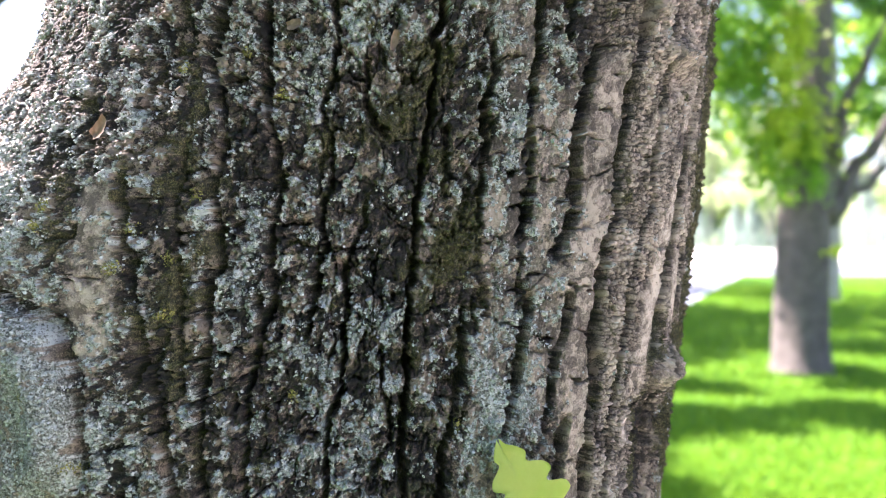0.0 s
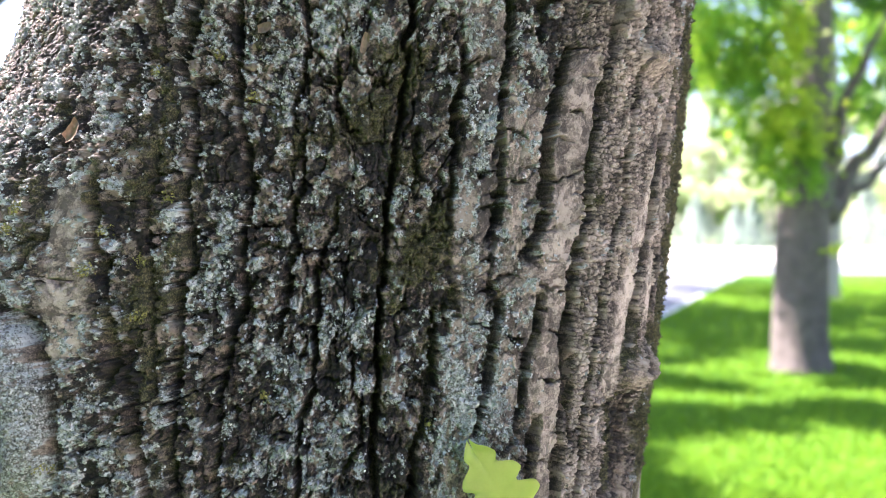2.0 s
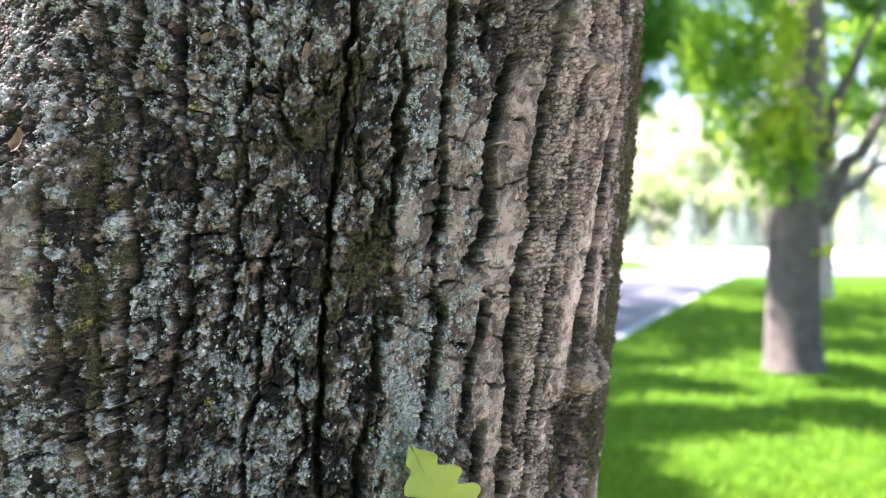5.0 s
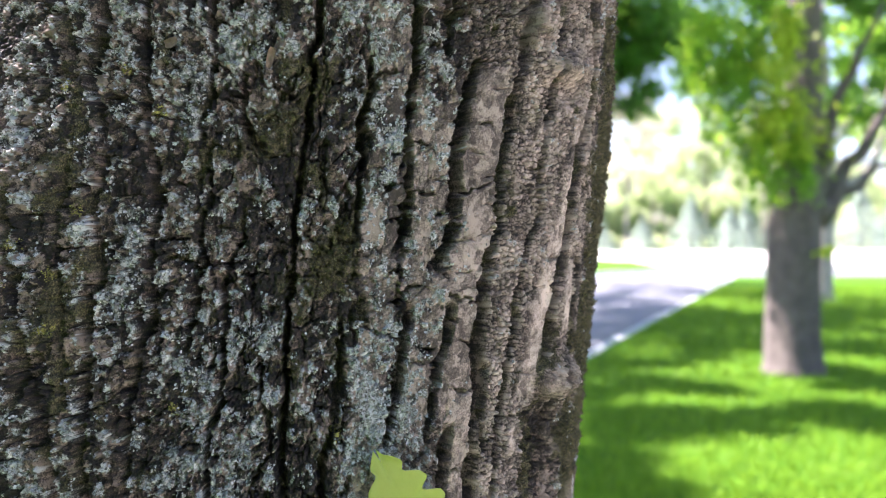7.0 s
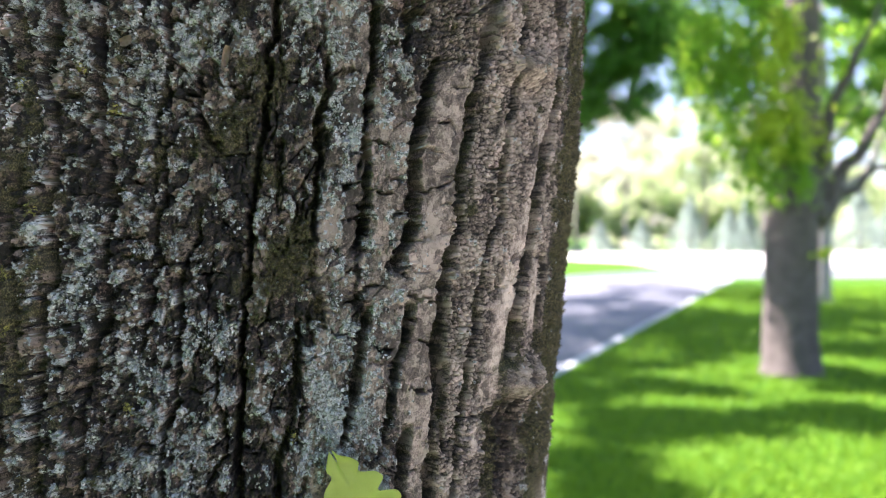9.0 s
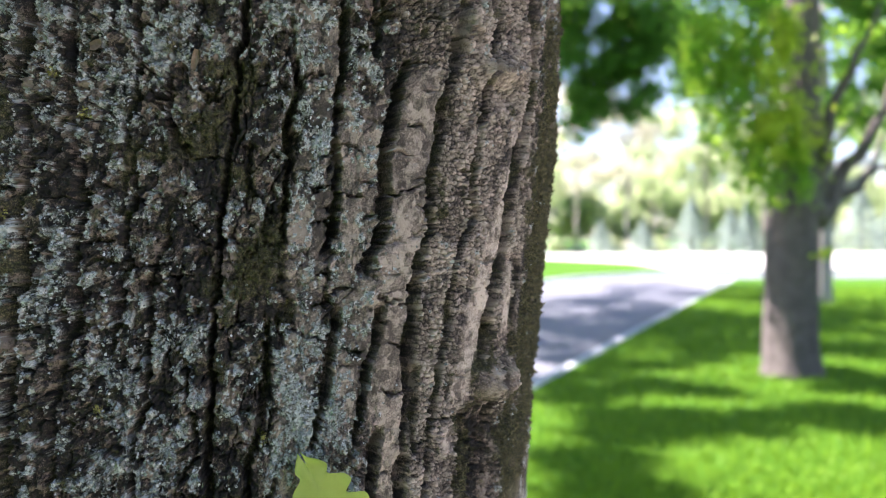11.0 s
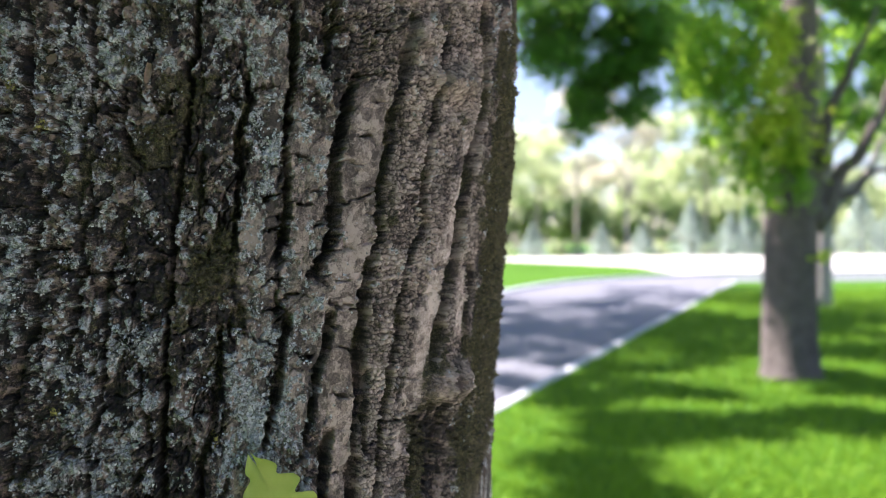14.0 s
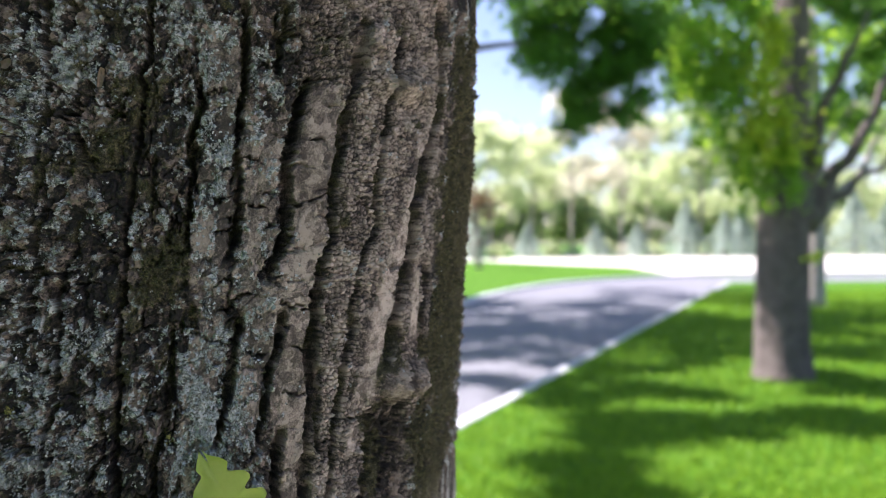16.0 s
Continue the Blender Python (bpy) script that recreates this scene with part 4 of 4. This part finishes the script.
# ---- unseen trees beside the road and behind the viewer, placed to shape the light ----
# Out of view; placed so its crown dapples the lawn and near road.
park_tree(
    "roadside_tree", "large spreading tree on the verge across the road, unseen, dappling the lawn", -9.6, 14.5,
    [(0, 0, -0.1), (0, 0, 0.4), (0.1, 0, 3), (0.3, 0, 6), (0.2, 0, 11)], [0.7, 0.52, 0.45, 0.34, 0.1],
    [((0.2, 0, 4.6), (7.4, -1.5, 8.8), 0.2, 0.8), ((0.3, 0, 5), (5.0, 3.5, 9.2), 0.18, 0.6), ((0.2, 0, 5), (-4.5, -1, 8.4), 0.18, 0.5), ((0.2, 0, 5.4), (2.5, -5.5, 8.8), 0.16, 0.4), ((0.2, 0, 6), (0.5, 5.0, 9.4), 0.16, 0.4)],
    [([(a + 1.4, b, c, r) for a, b, c, r in [(6.2, -1.4, 9.0, 1.7), (7.6, -3.4, 9.0, 1.3), (4.4, -3.4, 9.4, 1.6), (2.2, -5.6, 9.0, 1.6), (5.6, -6.2, 9.2, 1.3), (5.2, 1.0, 9.6, 1.7), (7.6, 1.4, 9.0, 1.5), (5.4, 3.8, 9.4, 1.7), (8.4, 4.4, 9.2, 1.3), (2.6, 3.0, 10.2, 2.0), (1.0, 0, 10.6, 2.4), (2.6, -2.0, 10.2, 1.8), (-3.4, -1, 9, 2.4), (-1.0, -4.4, 9.2, 1.8), (0.4, 5.2, 9.6, 1.8), (3.6, 6.4, 9.4, 1.5), (8.8, -1.0, 9.4, 1.0), (7.4, -5.6, 9.4, 1.0), (6.8, 7.0, 9.2, 1.3), (10.0, 1.6, 9.4, 0.9), (9.6, -4.6, 9.0, 1.1), (4.0, -8.2, 9.2, 1.3), (7.6, -8.0, 9.2, 1.1), (8.6, -6.6, 8.8, 1.0), (4.0, -1.6, 8.6, 1.2), (6.4, 2.6, 8.8, 1.1), (4.4, 5.4, 8.8, 1.3), (7.0, 5.2, 8.6, 1.1), (9.4, 3.0, 8.8, 0.9), (5.8, -7.4, 8.8, 1.0), (3.2, 8.6, 9.0, 1.4), (5.6, 9.4, 9.2, 1.2), (9.0, 6.6, 9.0, 1.0), (2.0, -3.6, 9.4, 1.2), (1.8, -1.0, 9.0, 1.0)]], 900, 0.18, LEAVES_DARK, 0.24)],
    8, None, 3.2,
)
# Two more trees out of view, added to keep the road in shade.
park_tree(
    "road_shade_tree", "tall unseen tree on the far verge of the road, shading it", -7.0, 31.0,
    [(0, 0, -0.1), (0, 0, 0.4), (0.1, 0, 4), (0.3, 0, 9), (0.2, 0, 16)], [0.7, 0.5, 0.42, 0.34, 0.1],
    [((0.2, 0, 8), (4.6, -1.5, 13.4), 0.18, 0.6), ((0.3, 0, 8.5), (3.4, 3.5, 13.6), 0.18, 0.6), ((0.2, 0, 8.5), (-4.0, -1, 13), 0.18, 0.5), ((0.2, 0, 9), (1.5, -5.0, 13.4), 0.16, 0.4)],
    [([(4.6, -1.6, 14.2, 2.0), (3.4, 3.4, 14.4, 2.2), (1.4, -5.0, 14.2, 2.2), (-3.5, -1, 14, 2.4), (0.5, 0.5, 16, 2.6), (4.8, -5.0, 14.6, 1.8), (6.6, 1.2, 14.6, 1.6), (3.0, 7.0, 14.4, 1.8), (6.4, 5.2, 14.8, 1.5), (2.4, -8.6, 14.2, 1.8), (7.0, -3.4, 14.8, 1.3)], 330, 0.24, LEAVES_DARK, 0.42)],
    12, None, 5,
)
park_tree(
    "road_shade_tree", "tall unseen tree on the far verge of the road, shading it", -14.5, 23.0,
    [(0, 0, -0.1), (0, 0, 0.4), (0.1, 0, 4), (0.3, 0, 7), (0.2, 0, 13)], [0.7, 0.5, 0.42, 0.34, 0.1],
    [((0.2, 0, 6), (4.6, -1.5, 10.4), 0.18, 0.6), ((0.3, 0, 6.5), (3.4, 3.5, 10.6), 0.18, 0.6), ((0.2, 0, 6.5), (-4.0, -1, 10), 0.18, 0.5), ((0.2, 0, 7), (1.5, -5.0, 10.4), 0.16, 0.4)],
    [([(a + 3.0, b, c, r) for a, b, c, r in [(4.6, -1.6, 11.2, 2.2), (3.4, 3.4, 11.4, 2.2), (1.4, -5.0, 11.2, 2.2), (-3.5, -1, 11, 2.4), (0.5, 0.5, 13, 2.6), (5.0, -5.0, 11.6, 2.0), (6.8, 1.2, 11.6, 1.8), (3.0, 7.0, 11.4, 2.0), (6.6, 5.2, 11.8, 1.8), (2.0, -1.4, 11.6, 2.0), (7.4, -2.6, 11.4, 1.6)]], 420, 0.24, LEAVES_DARK, 0.42)],
    13, None, 7,
)
# Added trees out of view that keep sky light off the trunk's face.
for k, (x, y) in enumerate([(-3.0, -2.4), (-1.2, -4.4), (0.8, -6.6), (-6.5, -1.0), (-4.5, -6.2)]):
    park_tree(
        "sky_block_tree", "low leafy tree behind the viewer, unseen, added to block sky light", x, y,
        [(0, 0, -0.1), (0, 0, 0.3), (0.05, 0, 1.2), (0, 0.1, 2.4), (0, 0, 3.8)], [0.2, 0.15, 0.13, 0.1, 0.03],
        [((0, 0, 1.2), (-1.0, 0.3, 2.8), 0.06, 0.1), ((0, 0, 1.3), (1.0, 0.2, 2.9), 0.06, 0.1), ((0, 0, 1.5), (0, -1.0, 3.0), 0.06, 0.1)],
        [([(0, 0, 3.4, 1.2), (-1.0, 0.3, 2.8, 1.0), (1.0, 0.2, 2.8, 1.0), (0, 0.9, 2.4, 1.0), (0, -1.0, 2.8, 1.0), (-0.5, 0.5, 1.6, 0.9), (0.6, 0.4, 1.6, 0.9)], 900, 0.14, LEAVES_DARK, 0.28)],
        30 + k,
    )


# ---- a young oak shoot at the foot of the view ----
def oak_leaf(name, tip, base, face, width, seed, mat):
    """A lobed oak leaf from its base to its tip, with a raised midrib and side veins."""
    tip, base, face = Vector(tip), Vector(base), Vector(face).normalized()
    axis = base - tip
    length = axis.length
    axis.normalize()
    side = axis.cross(face).normalized()
    out = side.cross(axis).normalized()
    rng = random.Random(seed)
    rows, half = 64, 9
    bm = bmesh.new()
    grid = []
    for i in range(rows + 1):
        t = i / rows
        env = math.sin(math.pi * min(1, t * 0.95 + 0.01)) ** 0.8 * (0.7 + 0.4 * math.sin(math.pi * t ** 0.7))
        row = []
        for j in range(-half, half + 1):
            u = j / half
            shift = 0.03 if u > 0 else -0.02
            wave = 0.5 + 0.5 * math.cos(2 * math.pi * (6.4 * (t + shift) - 0.62))
            lobe = 0.6 + 0.4 * (1 - (1 - wave) ** 2.0)
            sweep = -0.10 * abs(u) * length * (1 - t)
            w = width * 0.5 * env * lobe * u
            vein = math.exp(-((abs(u) * 0.55 + t * 0 - ((4.2 * t + 0.3) % 1.0) * 0.55) / 0.05) ** 2)
            lift = 0.10 * width * abs(u) ** 1.5 + 0.0012 * math.sin(9 * t + 3 * u) - 0.00015 * math.exp(-(u / 0.06) ** 2) - 0.0002 * vein
            bow = 0.10 * length * (t - 0.5) ** 2
            row.append(bm.verts.new(tip + axis * (t * length + sweep) + side * w + out * (lift - bow)))
        grid.append(row)
    for i in range(rows):
        for j in range(2 * half):
            bm.faces.new((grid[i][j], grid[i + 1][j], grid[i + 1][j + 1], grid[i][j + 1]))
    bmesh.ops.solidify(bm, geom=bm.faces[:], thickness=0.00025)
    me = bpy.data.meshes.new(name)
    bm.to_mesh(me)
    bm.free()
    me.polygons.foreach_set("use_smooth", np.ones(len(me.polygons), dtype=bool))
    me.materials.append(mat)
    return new(name, me)


def young_leaf_material():
    m, n, l, b = material("young_oak_leaf", 0.45)
    blotch = tex_noise(n, l, 120, 4, 0.6)
    fine = tex_noise(n, l, 900, 4, 0.7)
    c = mix(n, l, 0.35, ramp(n, l, blotch, [(0.3, (0.54, 0.63, 0.2)), (0.7, (0.66, 0.73, 0.28))]), ramp(n, l, fine, [(0.3, (0.44, 0.55, 0.12)), (0.7, (0.6, 0.68, 0.21))]))
    l.new(c, b.inputs["Base Color"])
    bump(n, l, b, fine, 0.3, 0.0004)
    t = n.new("ShaderNodeBsdfTranslucent")
    t.inputs["Color"].default_value = (0.62, 0.72, 0.14, 1)
    s = n.new("ShaderNodeMixShader")
    s.inputs[0].default_value = 0.5
    l.new(b.outputs[0], s.inputs[1])
    l.new(t.outputs[0], s.inputs[2])
    l.new(s.outputs[0], n["Material Output"].inputs["Surface"])
    return m


YOUNG = young_leaf_material()
SHOOT = tagged(new("oak_shoot"), "young oak shoot with one lime green lobed leaf", "twig")
LEAF_TIP = (0.0917, 0.2815, 1.6790)
LEAF_BASE = (0.1220, 0.2755, 1.6280)
under(tube("stem", [(0.124, 0.312, 1.585), (0.125, 0.288, 1.598), (0.123, 0.278, 1.610), (0.1222, 0.276, 1.623), (0.1208, 0.2755, 1.630)], [0.0016, 0.0014, 0.0011, 0.0009, 0.0006], YOUNG, 10), SHOOT)
under(oak_leaf("leaf", LEAF_TIP, LEAF_BASE, (0.05, -1, 0.25), 0.0295, 1, YOUNG), SHOOT)

# ---- grass ----
def grass_blades(count, seed):
    rng = np.random.default_rng(seed)
    y = 5.2 + 24 * rng.random(count) ** 1.9
    x = road_right(y) + 0.2 + rng.random(count) * (2.0 + 0.62 * y)
    p = np.stack([x, y, 0 * x - 0.003], -1)
    a = rng.random(count) * 2 * math.pi
    size = rng.uniform(0.03, 0.075, count)[:, None] * (0.7 + 0.08 * y[:, None])
    e = np.stack([np.cos(a), np.sin(a), 0 * a], -1)
    lean = np.stack([rng.normal(size=count), rng.normal(size=count), 0 * a + 1.6], -1)
    lean /= np.linalg.norm(lean, axis=1)[:, None]
    v = np.stack([p - e * size * 0.09, p + e * size * 0.09, p + lean * size * 0.6 + e * size * 0.06, p + lean * size], 1).reshape(-1, 3)
    return mesh_object("grass", v, 4 * np.arange(count)[:, None] + np.arange(4)[None], GRASS)


GRASS = leafy("grass_blade", (0.04, 0.14, 0.008), (0.155, 0.295, 0.02), 0.3, (0.28, 0.5, 0.03))
GRASS.node_tree.nodes["Principled BSDF"].inputs["Specular IOR Level"].default_value = 0.12
tagged(grass_blades(90000, 5), "short mown green grass on the lawn", "grass", kind="stuff")
